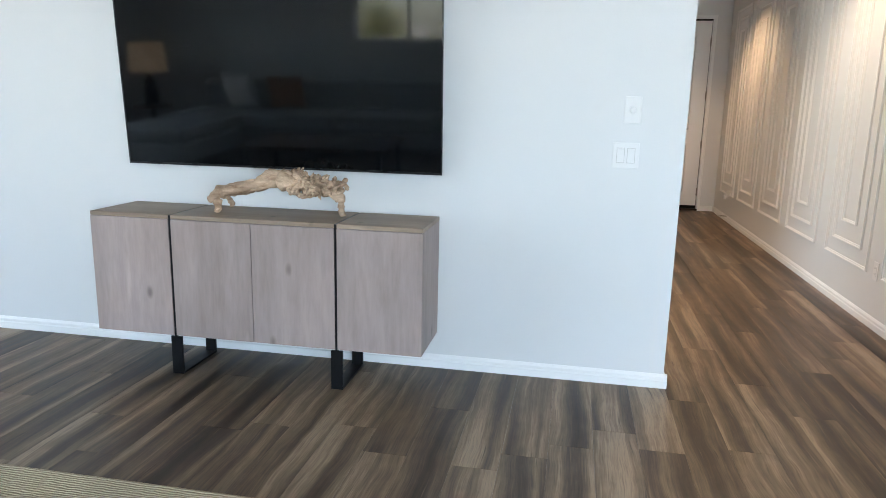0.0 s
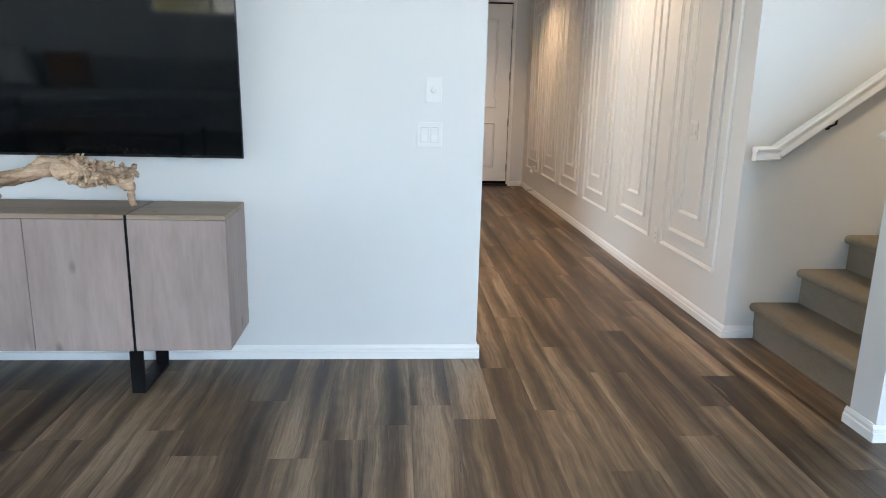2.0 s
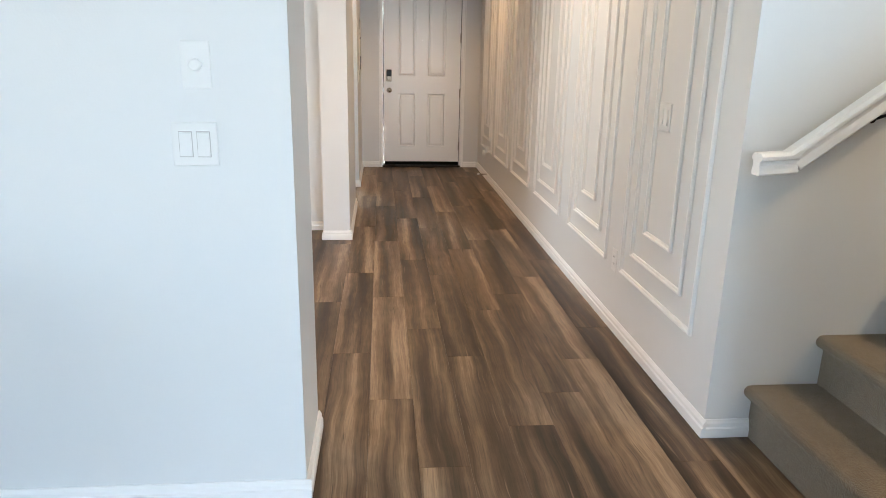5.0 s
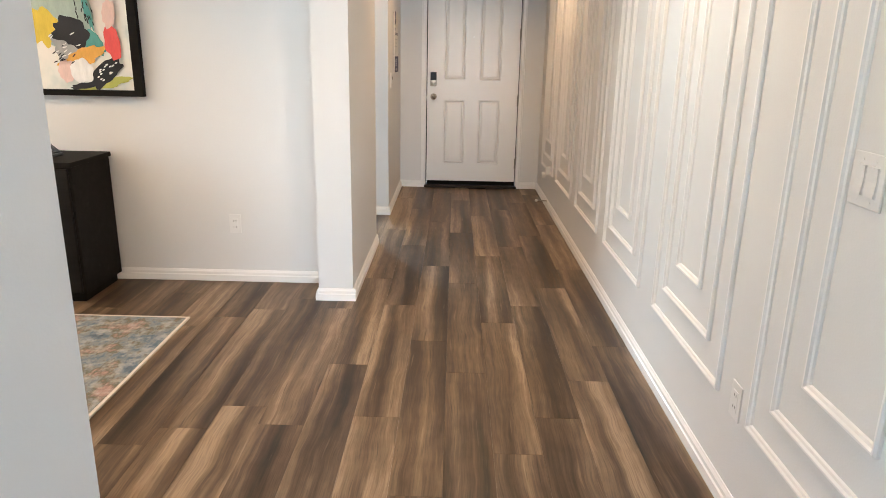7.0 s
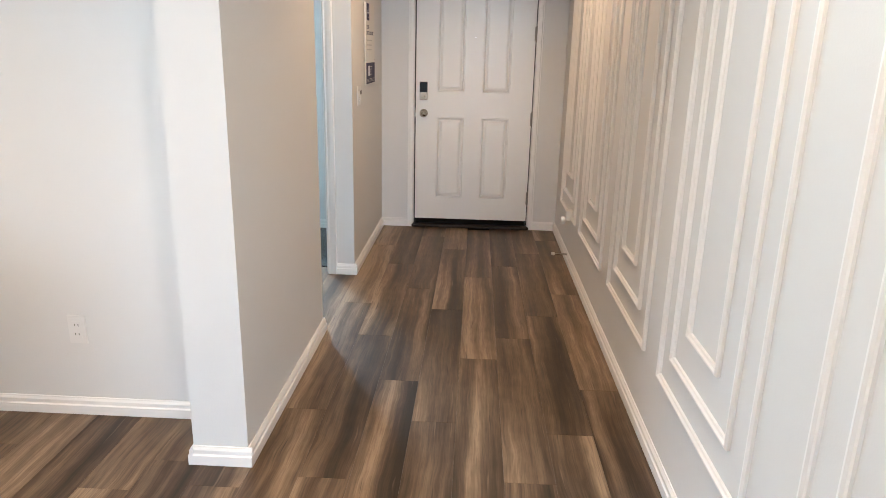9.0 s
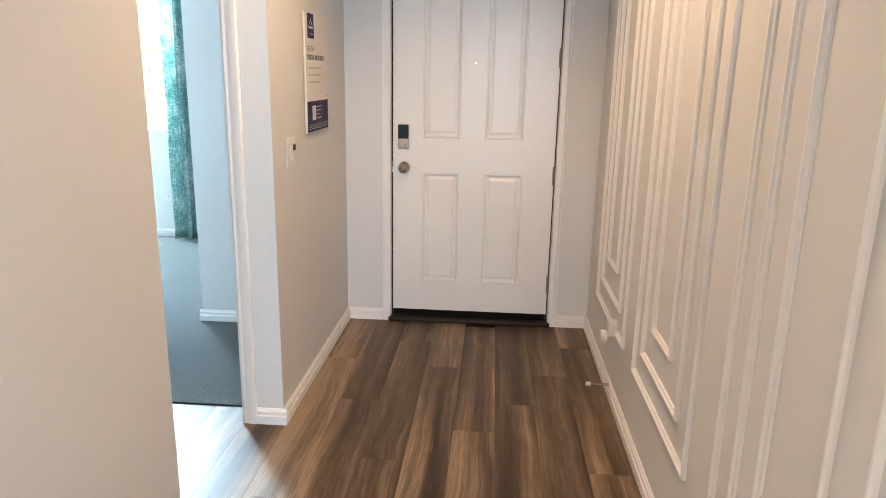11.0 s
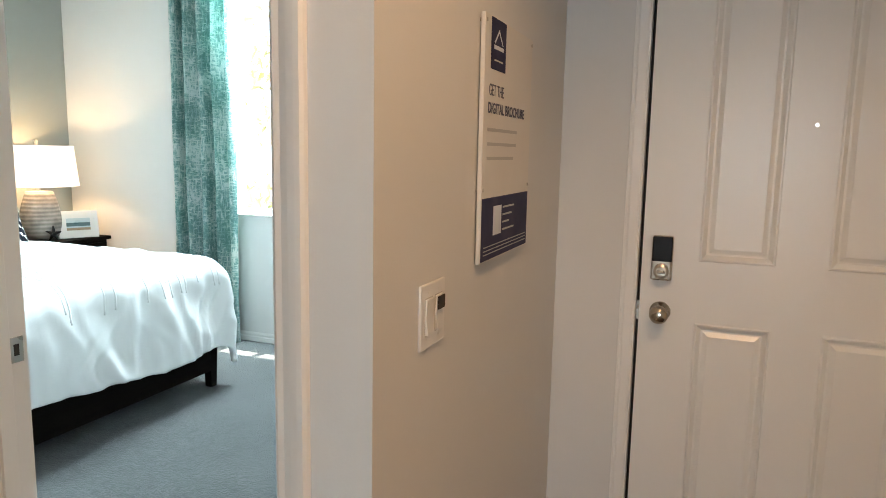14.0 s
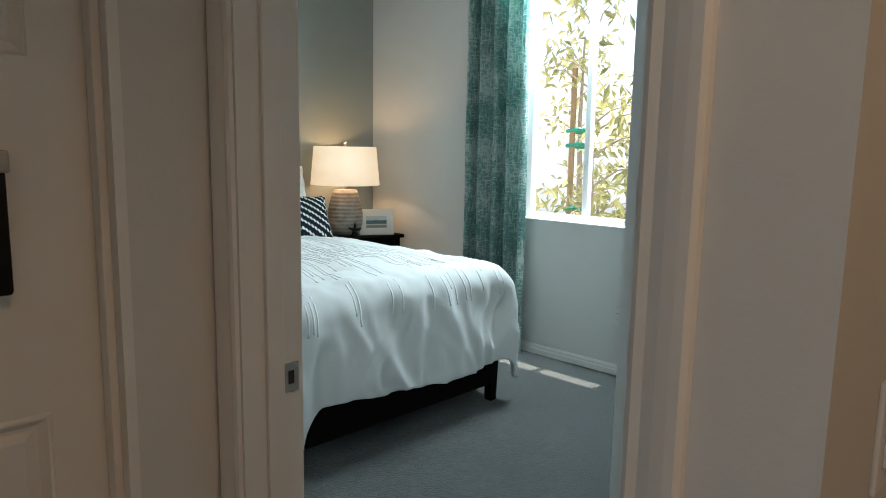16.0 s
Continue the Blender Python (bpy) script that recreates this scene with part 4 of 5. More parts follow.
def outlet(m, label):
    ot = tagged(new("wall_outlet"), label, "outlet", "wall outlets")
    ot.matrix_world = m
    part("plate", boxes((-0.035, 0.035, -0.005, 0, -0.057, 0.057), bevel=0.002), M_PLATE, ot)
    part("receptacle", boxes((-0.0165, 0.0165, -0.0068, -0.0051, -0.033, 0.033), bevel=0.0006), M_PLATE, ot)
    # Dark patches on the face give the shade inside the slots.
    for z in (-0.018, 0.018):
        part("slot", boxes((-0.008, -0.0055, -0.0073, -0.0069, z - 0.004, z + 0.005)), M_SHADOWGAP, ot)
        part("slot", boxes((0.0055, 0.008, -0.0073, -0.0069, z - 0.004, z + 0.005)), M_SHADOWGAP, ot)
    return ot


outlet(pose(-0.272, YD, 0.352), "white double wall outlet low on the den wall")
outlet(pose(XR, 4.478, 0.352, 0, 0, -90), "white double wall outlet between the wall panels")
outlet(pose(-1.50, 11.41, 0.374), "white double wall outlet below the bedroom window")

# plug-in unit and door stop near the front door
pl = thing("plug_in_freshener", "small white plug-in unit with a round cap on the hall wall", "plug-in", (XR, 8.68, 0.335))
part("body", boxes((-0.045, 0.0, -0.026, 0.026, -0.028, 0.045), bevel=0.008), M_PLATE, pl)
part("cap", lathe(bmesh.new(), [(0.026, 0.0), (0.027, 0.02), (0.020, 0.03)], 20, (-0.072, 0, -0.030), "X"), M_PLATE, pl)
ds = thing("door_stopper", "steel spring door stop on the baseboard", "door stop", (XR - 0.016, 8.68, 0.068))
part("rod", tube(bmesh.new(), [(0, 0, 0), (-0.085, -0.01, 0.004)], [0.006, 0.006], 10), M_NICKEL, ds)
part("tip", tube(bmesh.new(), [(-0.085, -0.01, 0.004), (-0.105, -0.012, 0.005)], [0.011, 0.010], 12), M_PLATE, ds, "white rubber tip")

# rug in the living room
RG = tagged(part("area_rug", boxes((-4.4, -0.95, -1.4, 1.806, 0.0005, 0.012), bevel=0.004), M_JUTE), "natural woven jute rug with a dark lattice pattern", "rug")

# seating seen in the television's glass
sofa = thing("sofa", "grey linen sectional sofa with scatter cushions", "sofa")
part("base", boxes((-5.4, -1.7, -3.35, -2.35, 0.10, 0.34), bevel=0.03), M_SOFA, sofa)
part("chaise", boxes((-5.4, -4.4, -2.34, -0.9, 0.10, 0.34), bevel=0.03), M_SOFA, sofa)
part("backrest", boxes((-5.4, -1.7, -3.5, -3.2, 0.345, 0.88), bevel=0.08), M_SOFA, sofa)
for x in (-4.4, -3.1):
    part("seat_cushion", boxes((x, x + 1.28, -3.19, -2.33, 0.345, 0.50), bevel=0.05), M_SOFA, sofa)
part("seat_cushion", boxes((-5.38, -4.42, -3.19, -0.92, 0.345, 0.50), bevel=0.05), M_SOFA, sofa)
part("armrest", boxes((-1.69, -1.45, -3.5, -2.35, 0.10, 0.62), bevel=0.05), M_SOFA, sofa)


def cushion(bm, w, h, d):
    made = bmesh.ops.create_grid(bm, x_segments=14, y_segments=14, size=0.5)
    top = made["verts"]
    for v in top:
        u, t = v.co.x * 2, v.co.y * 2
        puff = max(0.0, (1 - u * u) * (1 - t * t)) ** 0.45
        pinch = 1 - 0.07 * (u * u) * (1 - t * t) - 0.07 * (t * t) * (1 - u * u)
        v.co = Vector((u * w / 2 * pinch, t * h / 2 * pinch, d / 2 * puff + 0.006 + 0.004 * noise.noise(Vector((u * 3, t * 3, 1)))))
    geo = bmesh.ops.duplicate(bm, geom=bm.verts[:] + bm.edges[:] + bm.faces[:])
    low = [g for g in geo["geom"] if isinstance(g, bmesh.types.BMVert)]
    for v in low:
        v.co.z = -v.co.z
    bmesh.ops.remove_doubles(bm, verts=bm.verts, dist=0.013)
    bmesh.ops.recalc_face_normals(bm, faces=bm.faces)
    return bm


def pillow(name, label, size, m, mat):
    ob = tagged(part(name, cushion(bmesh.new(), *size), mat, smooth=True), label, "pillow")
    ob.matrix_world = m
    return ob


pillow("scatter_cushion", "pale grey scatter cushion on the sofa", (0.55, 0.55, 0.2), pose(-4.7, -3.0, 0.76, 68, 0, 12), M_PILLOW)
pillow("scatter_cushion", "tan scatter cushion on the sofa", (0.5, 0.5, 0.18), pose(-4.0, -2.95, 0.74, 66, 0, -10), M_TAN)
ct = thing("coffee_table", "dark walnut coffee table on black legs", "table")
part("tabletop", boxes((-3.5, -1.9, -1.3, -0.4, 0.40, 0.44), bevel=0.006), M_TABLE, ct)
for x in (-3.45, -1.99):
    for y in (-1.25, -0.49):
        part("leg", boxes((x, x + 0.04, y, y + 0.04, 0.012, 0.399)), M_IRON, ct)
st = thing("side_table", "dark round side table beside the sofa", "table", (-5.85, -2.6, 0))
part("tabletop", lathe(bmesh.new(), [(0.26, 0.54), (0.265, 0.55), (0.26, 0.57)], 40), M_TABLE, st)
part("pedestal", lathe(bmesh.new(), [(0.18, 0.0), (0.17, 0.02), (0.03, 0.05), (0.03, 0.539)], 32), M_IRON, st)
fl = thing("table_lamp", "dark table lamp with a tan drum shade", "lamp", (-5.85, -2.6, 0.571))
part("stem", lathe(bmesh.new(), [(0.09, 0.0), (0.10, 0.12), (0.07, 0.34), (0.015, 0.40), (0.012, 0.62)], 32), M_BLACKWOOD, fl, smooth=True)


def drum(r0, r1, z0, z1):
    bm = bmesh.new()
    n = 48
    rings = [[bm.verts.new((r * math.cos(2 * math.pi * i / n), r * math.sin(2 * math.pi * i / n), z)) for i in range(n)] for r, z in ((r0, z0), (r1, z1), (r1 - 0.004, z1), (r0 - 0.004, z0))]
    for k in range(4):
        a, b = rings[k], rings[(k + 1) % 4]
        for i in range(n):
            bm.faces.new((a[i], a[(i + 1) % n], b[(i + 1) % n], b[i]))
    bmesh.ops.recalc_face_normals(bm, faces=bm.faces)
    return bm


part("shade", drum(0.25, 0.22, 0.45, 0.83), M_SHADE_TAN, fl, "tan fabric drum shade", True)

# ---- den ----
cr = thing("credenza", "black stained wooden credenza against the den wall", "cabinet")
part("body", boxes((-2.75, -0.962, 6.061, 6.464, 0.05, 0.738), bevel=0.003), M_BLACKWOOD, cr)
part("top_board", boxes((-2.765, -0.950, 6.046, 6.468, 0.7385, 0.764), bevel=0.003), M_BLACKWOOD, cr)
part("plinth", boxes((-2.72, -0.985, 6.086, 6.446, 0.0, 0.0495)), M_BLACKWOOD, cr)
for k in range(4):
    x0 = -2.735 + k * 0.4415
    dr = part("cabinet_door", boxes((x0, x0 + 0.436, 6.042, 6.0605, 0.06, 0.73), bevel=0.003), M_BLACKWOOD, cr)
    part("handle", boxes((x0 + (0.39 if k % 2 == 0 else 0.03), x0 + (0.402 if k % 2 == 0 else 0.042), 6.021, 6.0415, 0.34, 0.48), bevel=0.002), M_IRON, dr)
sc = thing("metal_sculpture", "dark metal angular sculpture on the credenza", "sculpture", (-1.30, 6.24, 0.764))


def open_link(base, along, across, length, width, lean, bar=0.011):
    """An open rectangle of square bar, standing on one short side."""
    a, c = Vector(along).normalized(), Vector(across).normalized()
    b = Vector(base)
    corners = [b - c * width / 2, b + c * width / 2, b + c * width / 2 + a * length, b - c * width / 2 + a * length]
    bm = bmesh.new()
    for p, q in zip(corners, corners[1:] + corners[:1]):
        d = (q - p).normalized() * bar * 0.7
        tube(bm, [p - d, q + d], [bar, bar], 4)
    return part("link", bm, M_STEEL, sc, lean)


open_link((0.14, 0.0, 0.012), (-0.25, 0.05, 0.165), (0.25, 1.0, 0.1), 0.31, 0.11, "leaning square-bar link")
open_link((-0.09, 0.01, 0.10), (0.12, 0.02, 0.21), (-0.2, 1.0, 0.1), 0.25, 0.11, "upright square-bar link")
part("foot", boxes((0.11, 0.17, -0.07, 0.07, 0.0, 0.014), bevel=0.004), M_STEEL, sc)

# abstract painting in a black float frame
PX0, PX1, PZ0, PZ1, PY = -1.90, -0.722, 1.072, 2.25, YD - 0.042
pt = thing("abstract_painting", "black-framed abstract painting with coral, yellow and teal shapes", "painting")
part("frame", boxes((PX0, PX0 + 0.045, PY, YD - 0.002, PZ0, PZ1), (PX1 - 0.045, PX1, PY, YD - 0.002, PZ0, PZ1), (PX0 + 0.045, PX1 - 0.045, PY, YD - 0.002, PZ0, PZ0 + 0.032), (PX0 + 0.045, PX1 - 0.045, PY, YD - 0.002, PZ1 - 0.032, PZ1)), M_BLACKWOOD, pt, "black wooden frame")
part("canvas", boxes((PX0 + 0.046, PX1 - 0.046, PY + 0.014, YD - 0.004, PZ0 + 0.033, PZ1 - 0.033)), M_CANVAS, pt, "pale washed canvas")
_layer = [0]


def blob(name, x, z, w, h, angle, mat, seed, rough=0.22, n=36):
    """One painted shape, a thin uneven skin on the canvas; x and z from the canvas's lower right corner."""
    _layer[0] += 1
    y = PY + 0.0135 - 0.0007 * _layer[0]
    bm = bmesh.new()
    vs = []
    for i in range(n):
        a = 2 * math.pi * i / n
        r = 1 + rough * noise.noise(Vector((2.2 * math.cos(a), 2.2 * math.sin(a), seed)))
        u, v = w / 2 * r * math.cos(a), h / 2 * r * math.sin(a)
        c, s = math.cos(radians(angle)), math.sin(radians(angle))
        vs.append(bm.verts.new((PX1 - 0.046 - x + u * c - v * s, y, PZ0 + 0.033 + z + u * s + v * c)))
    bm.faces.new(vs)
    bmesh.ops.recalc_face_normals(bm, faces=bm.faces)
    geo = bmesh.ops.extrude_face_region(bm, geom=bm.faces[:])
    bmesh.ops.translate(bm, vec=(0, -0.0006, 0), verts=[g for g in geo["geom"] if isinstance(g, bmesh.types.BMVert)])
    return part(name, bm, mat, pt)


P_BLACK = daub("paint_black", (0.02, 0.02, 0.022))
P_CORAL = daub("paint_coral", (0.75, 0.10, 0.09))
P_YELLOW = daub("paint_yellow", (0.62, 0.46, 0.05))
P_OCHRE = daub("paint_ochre", (0.68, 0.36, 0.07))
P_TEAL = daub("paint_teal", (0.10, 0.33, 0.30))
P_BLUE = daub("paint_blue", (0.17, 0.36, 0.46))
P_PINK = daub("paint_pink", (0.72, 0.52, 0.46))
P_WHITE = daub("paint_white", (0.78, 0.77, 0.74))
P_GREEN = daub("paint_olive", (0.42, 0.44, 0.10))
P_GREY = daub("paint_grey", (0.36, 0.36, 0.35))
P_SAGE = daub("paint_sage", (0.36, 0.44, 0.38))
blob("paint_shape", 0.34, 0.42, 0.30, 0.42, 10, P_SAGE, 1, 0.5)
blob("paint_shape", 0.47, 0.33, 0.16, 0.20, 0, P_YELLOW, 2, 0.5)
blob("paint_shape", 0.33, 0.24, 0.20, 0.22, 20, P_GREY, 3, 0.5)
blob("paint_shape", 0.20, 0.25, 0.09, 0.16, 35, P_TEAL, 4, 0.4)
blob("paint_shape", 0.31, 0.30, 0.20, 0.15, -25, P_BLACK, 5, 0.5)
blob("paint_shape", 0.27, 0.17, 0.26, 0.09, 20, P_OCHRE, 6, 0.4)
blob("paint_shape", 0.16, 0.035, 0.30, 0.05, 12, P_GREEN, 7, 0.4)
blob("paint_shape", 0.36, 0.10, 0.10, 0.12, 0, P_PINK, 8, 0.3)
blob("paint_shape", 0.15, 0.095, 0.23, 0.10, 38, P_BLACK, 9, 0.4)
blob("paint_shape", 0.28, 0.10, 0.13, 0.13, 0, P_WHITE, 10, 0.3)
blob("paint_shape", 0.27, 0.022, 0.16, 0.03, 8, P_BLACK, 11, 0.4)
blob("paint_shape", 0.095, 0.25, 0.085, 0.19, 8, P_CORAL, 12, 0.3)
blob("paint_shape", 0.10, 0.40, 0.07, 0.14, -6, P_PINK, 13, 0.4)
blob("paint_shape", 0.11, 0.56, 0.16, 0.10, 30, P_GREY, 14, 0.5)
blob("paint_shape", 0.62, 0.75, 0.32, 0.26, 30, P_SAGE, 15, 0.5)
blob("paint_shape", 0.84, 0.42, 0.09, 0.20, -20, P_YELLOW, 16, 0.5)
blob("paint_shape", 0.745, 0.16, 0.20, 0.07, -38, P_BLUE, 18, 0.4)
blob("paint_shape", 0.78, 0.10, 0.07, 0.14, 20, P_BLACK, 19, 0.4)
blob("paint_shape", 0.68, 0.085, 0.16, 0.045, -12, P_GREEN, 20, 0.5)
blob("paint_shape", 0.70, 0.045, 0.15, 0.03, -8, P_BLACK, 21, 0.5)
blob("paint_shape", 0.215, 0.44, 0.03, 0.26, 12, P_TEAL, 22, 0.5)
blob("paint_shape", 0.04, 0.62, 0.07, 0.14, 5, P_BLACK, 23, 0.5)
blob("paint_shape", 0.45, 0.85, 0.25, 0.16, 15, P_CORAL, 17, 0.5)
random.seed(3)
for k in range(18):
    u, v = random.uniform(-0.085, 0.085), random.uniform(-0.028, 0.028)
    c, s = math.cos(radians(38)), math.sin(radians(38))
    blob("paint_dash", 0.15 - (u * c - v * s), 0.095 + u * s + v * c, 0.016, 0.008, 30, P_WHITE, 20 + k, 0.2, 10)
    _layer[0] -= 1
for k in range(26):
    blob("paint_dash", 0.36 + random.uniform(-0.09, 0.07), 0.21 + random.uniform(-0.08, 0.09), 0.028, 0.006, 30 + random.uniform(-15, 15), P_WHITE if k % 2 else P_BLACK, 50 + k, 0.2, 10)
    _layer[0] -= 1
for k in range(22):
    blob("paint_dash", 0.24 + random.uniform(-0.06, 0.08), 0.40 + random.uniform(-0.06, 0.07), 0.006, 0.024, random.uniform(-10, 25), P_BLACK, 90 + k, 0.2, 10)
    _layer[0] -= 1

rug = thing("den_rug", "faded multicolour distressed rug on the den floor", "rug")
part("rug_body", boxes((-3.2, -0.352, 3.95, 5.866, 0.0005, 0.008)), M_DENRUG, rug)
part("binding", boxes((-3.2, -0.352, 5.866, 5.878, 0.0005, 0.009), (-0.352, -0.338, 3.95, 5.878, 0.0005, 0.009), (-3.2, -0.352, 3.938, 3.95, 0.0005, 0.009)), M_RUGEDGE, rug, "pale bound rug edge")

# ---- sign beside the front door ----
sg = thing("wall_sign", "clear acrylic notice with navy bands on the hall wall", "sign", (XL, 8.938, 1.414), 90)
SW, SH = 0.378, 0.512


def flat(name, x0, x1, z0, z1, d, mat, parent=None):
    return part(name, boxes((x0, x1, -d - 0.0006, -d, z0, z1)), mat, parent or sg)


board = part("board", boxes((-SW / 2, SW / 2, -0.014, -0.004, -SH / 2, SH / 2), bevel=0.0015), M_SIGN, sg)
flat("navy_band", -SW / 2 + 0.004, SW / 2 - 0.004, -SH / 2 + 0.004, -0.118, 0.0141, M_NAVY)
mark = flat("logo_panel", -0.150, -0.045, 0.150, 0.254, 0.0141, M_NAVY)
bm = bmesh.new()
for pts in ([(-0.13, 0.205), (-0.098, 0.235), (-0.066, 0.205), (-0.072, 0.203), (-0.098, 0.227), (-0.124, 0.203)],):
    bm.faces.new([bm.verts.new((x, -0.0150, z)) for x, z in pts])
part("logo_shape", bm, M_WHITEINK, mark)
flat("logo_bar", -0.132, -0.064, 0.192, 0.200, 0.0149, M_WHITEINK, mark)
flat("logo_bar", -0.128, -0.068, 0.168, 0.171, 0.0149, M_GREYINK_GAP, mark)


def words(text, x, z, size, mat, width, bold=0.0):
    cu = bpy.data.curves.new("lettering", "FONT")
    cu.body, cu.size, cu.extrude, cu.offset = text, size, 0.0002, bold
    tmp = new("tmp", cu)
    bpy.context.view_layer.update()
    me = bpy.data.meshes.new_from_object(tmp.evaluated_get(bpy.context.evaluated_depsgraph_get()))
    bpy.data.objects.remove(tmp)
    me.materials.clear()
    me.materials.append(mat)
    ob = new("lettering", me)
    xs = [v.co.x for v in me.vertices]
    k = width / (max(xs) - min(xs))
    ob.matrix_basis = pose(x, -0.0146, z, 90, 0, 0) @ Matrix.Diagonal((k, 1, 1, 1))
    ob.parent = sg
    return ob


words("GET THE", -0.158, 0.096, 0.034, M_INK, 0.105)
words("DIGITAL BROCHURE", -0.162, 0.060, 0.031, M_INK, 0.285, 0.0007)
for k, (w, z) in enumerate(((0.225, 0.022), (0.22, -0.008), (0.20, -0.038))):
    flat("text_line", -0.160, -0.160 + w, z, z + 0.007, 0.0141, M_GREYINK_GAP)
random.seed(5)
flat("code_block", -0.105, -0.045, -0.202, -0.138, 0.0149, M_WHITEINK)
for k in range(4):
    flat("text_line", -0.034, 0.06 - 0.02 * (k % 3), -0.146 - 0.017 * k, -0.142 - 0.017 * k, 0.0149, M_GREYINK_GAP)
for k in range(3):
    flat("text_line", -0.17, 0.17, -0.224 - 0.008 * k, -0.222 - 0.008 * k, 0.0149, M_GREYINK_GAP)
for x, z in ((-0.180, 0.242), (0.180, 0.242), (-0.180, -0.1), (0.180, -0.1)):
    part("standoff", lathe(bmesh.new(), [(0.004, 0.0), (0.004, 0.016)], 14, (x, 0, z), "Y"), M_NICKEL, sg)

# ---- bedroom ----
bed = thing("bed", "espresso wooden bed frame with a tall dark headboard", "bed")
BX0, BX1, BY0, BY1 = -3.74, -1.722, 9.222, 10.545
part("foot_rail", boxes((BX1 - 0.035, BX1, BY0 + 0.06, BY1 - 0.06, 0.105, 0.300), bevel=0.004), M_ESPRESSO, bed)
for y0, y1 in ((BY0, BY0 + 0.035), (BY1 - 0.035, BY1)):
    part("side_rail", boxes((BX0 + 0.06, BX1 - 0.06, y0, y1, 0.105, 0.300), bevel=0.004), M_ESPRESSO, bed)
for x in (BX0, BX1 - 0.06):
    for y in (BY0, BY1 - 0.06):
        bm = bmesh.new()
        c = (x + 0.03, y + 0.03)
        for z, r in ((0.0042, 0.022), (0.30, 0.030)):
            for sx, sy in ((-1, -1), (1, -1), (1, 1), (-1, 1)):
                bm.verts.new((c[0] + sx * r, c[1] + sy * r, z))
        v = list(bm.verts)
        bm.faces.new(v[:4][::-1]), bm.faces.new(v[4:])
        for i in range(4):
            bm.faces.new((v[i], v[(i + 1) % 4], v[4 + (i + 1) % 4], v[4 + i]))
        part("leg", bm, M_ESPRESSO, bed)
part("headboard", boxes((-3.845, -3.775, 9.16, 10.635, 0.2, 1.70), bevel=0.008), M_ESPRESSO, bed, "tall dark headboard")
part("slats", boxes((BX0 + 0.05, BX1 - 0.036, BY0 + 0.036, BY1 - 0.036, 0.24, 0.299)), M_ESPRESSO, bed)
mt = tagged(part("mattress", boxes((BX0 + 0.03, BX1 - 0.05, BY0 + 0.045, BY1 - 0.045, 0.2995, 0.70), bevel=0.06), M_PILLOW), "white mattress under the duvet", "mattress")


def duvet():
    """A puffed cover: a rounded slab surface with draped, folded sides and foot."""
    bm = bmesh.new()
    nx, ny = 130, 136
    cx, cy = (BX0 + 0.35, BX1 + 0.045), (BY0 - 0.01, BY1 + 0.055)
    drop_f, drop_s = 0.52, 0.55
    grid = []
    lx, ly = cx[1] - cx[0], cy[1] - cy[0]
    rad = 0.13

    def wrap(s, edge):
        """Distance past the start of the rounded edge -> (outward, down)."""
        if s <= 0:
            return s, 0.0
        arc = rad * math.pi / 2
        if s < arc:
            a = s / rad
            return rad * math.sin(a), rad * (1 - math.cos(a))
        return rad + 0.05 * (s - arc), rad + (s - arc)

    for i in range(nx + 1):
        row = []
        u = i / nx * (lx - rad + rad * math.pi / 2 + drop_f)
        for j in range(ny + 1):
            w = (j / ny * 2 - 1) * (ly / 2 - rad + rad * math.pi / 2 + drop_s)
            ou, du = wrap(u - (lx - rad), 0)
            ow, dw = wrap(abs(w) - (ly / 2 - rad), 0)
            x = cx[0] + (lx - rad) + ou
            y = (cy[0] + cy[1]) / 2 + math.copysign((ly / 2 - rad) + ow, w)
            hang = max(du, dw)
            if du > 0 and dw > 0:
                hang = max(du, dw) + 0.25 * min(du, dw)
            corner = min(1.0, min(max(du, 0), max(dw, 0)) / 0.14)
            low = 0.285 + 0.035 * math.sin((y if du >= dw else x) * 4.1 + 1.0) - 0.13 * corner
            if hang > rad:
                full = rad + (drop_f if du >= dw else drop_s) + 0.25 * min(du, dw)
                hang = rad + (hang - rad) * (0.80 - rad - low) / max(0.05, full - rad)
            z = 0.800 - 0.02 * ((y - 9.9) / 0.6) ** 2 - hang
            fold = 0.026 * min(1, hang / 0.25)
            along = y if du >= dw else x
            f = fold * (math.sin(along * 15 + 5.5 * noise.noise(Vector((along * 2.2, z * 1.2, 3)))) * 0.6 + noise.noise(Vector((along * 8, z * 2.5, 9))) + 0.6 * math.sin(along * 41 + 9 * noise.noise(Vector((along * 3, z * 4, 7)))) * max(0.0, noise.noise(Vector((along * 4, z * 3, 12))) + 0.3))
            ridge = 1 - 2.4 * abs(noise.noise(Vector((along * 6.5 + z * 2.2, z * 2.6, 21))))
            f += 0.016 * ridge * min(1, hang / 0.18)
            if du >= dw:
                x += f
            else:
                y += math.copysign(f, w)
            z += 0.020 * noise.noise(Vector((x * 2.1, y * 2.1, 5))) + 0.013 * noise.noise(Vector((x * 6, y * 6, 2))) + 0.006 * noise.noise(Vector((x * 17, y * 17, 8)))
            row.append(bm.verts.new((x, y, z)))
        grid.append(row)
    for i in range(nx):
        for j in range(ny):
            bm.faces.new((grid[i][j], grid[i + 1][j], grid[i + 1][j + 1], grid[i][j + 1]))
    bmesh.ops.recalc_face_normals(bm, faces=bm.faces)
    bm.normal_update()
    if sum(f.normal.z for f in bm.faces) < 0:
        bmesh.ops.reverse_faces(bm, faces=bm.faces)
    bm.normal_update()
    return bm


dv = tagged(part("duvet", duvet(), M_DUVET, smooth=True), "white tufted duvet hanging over the bed's foot", "duvet")
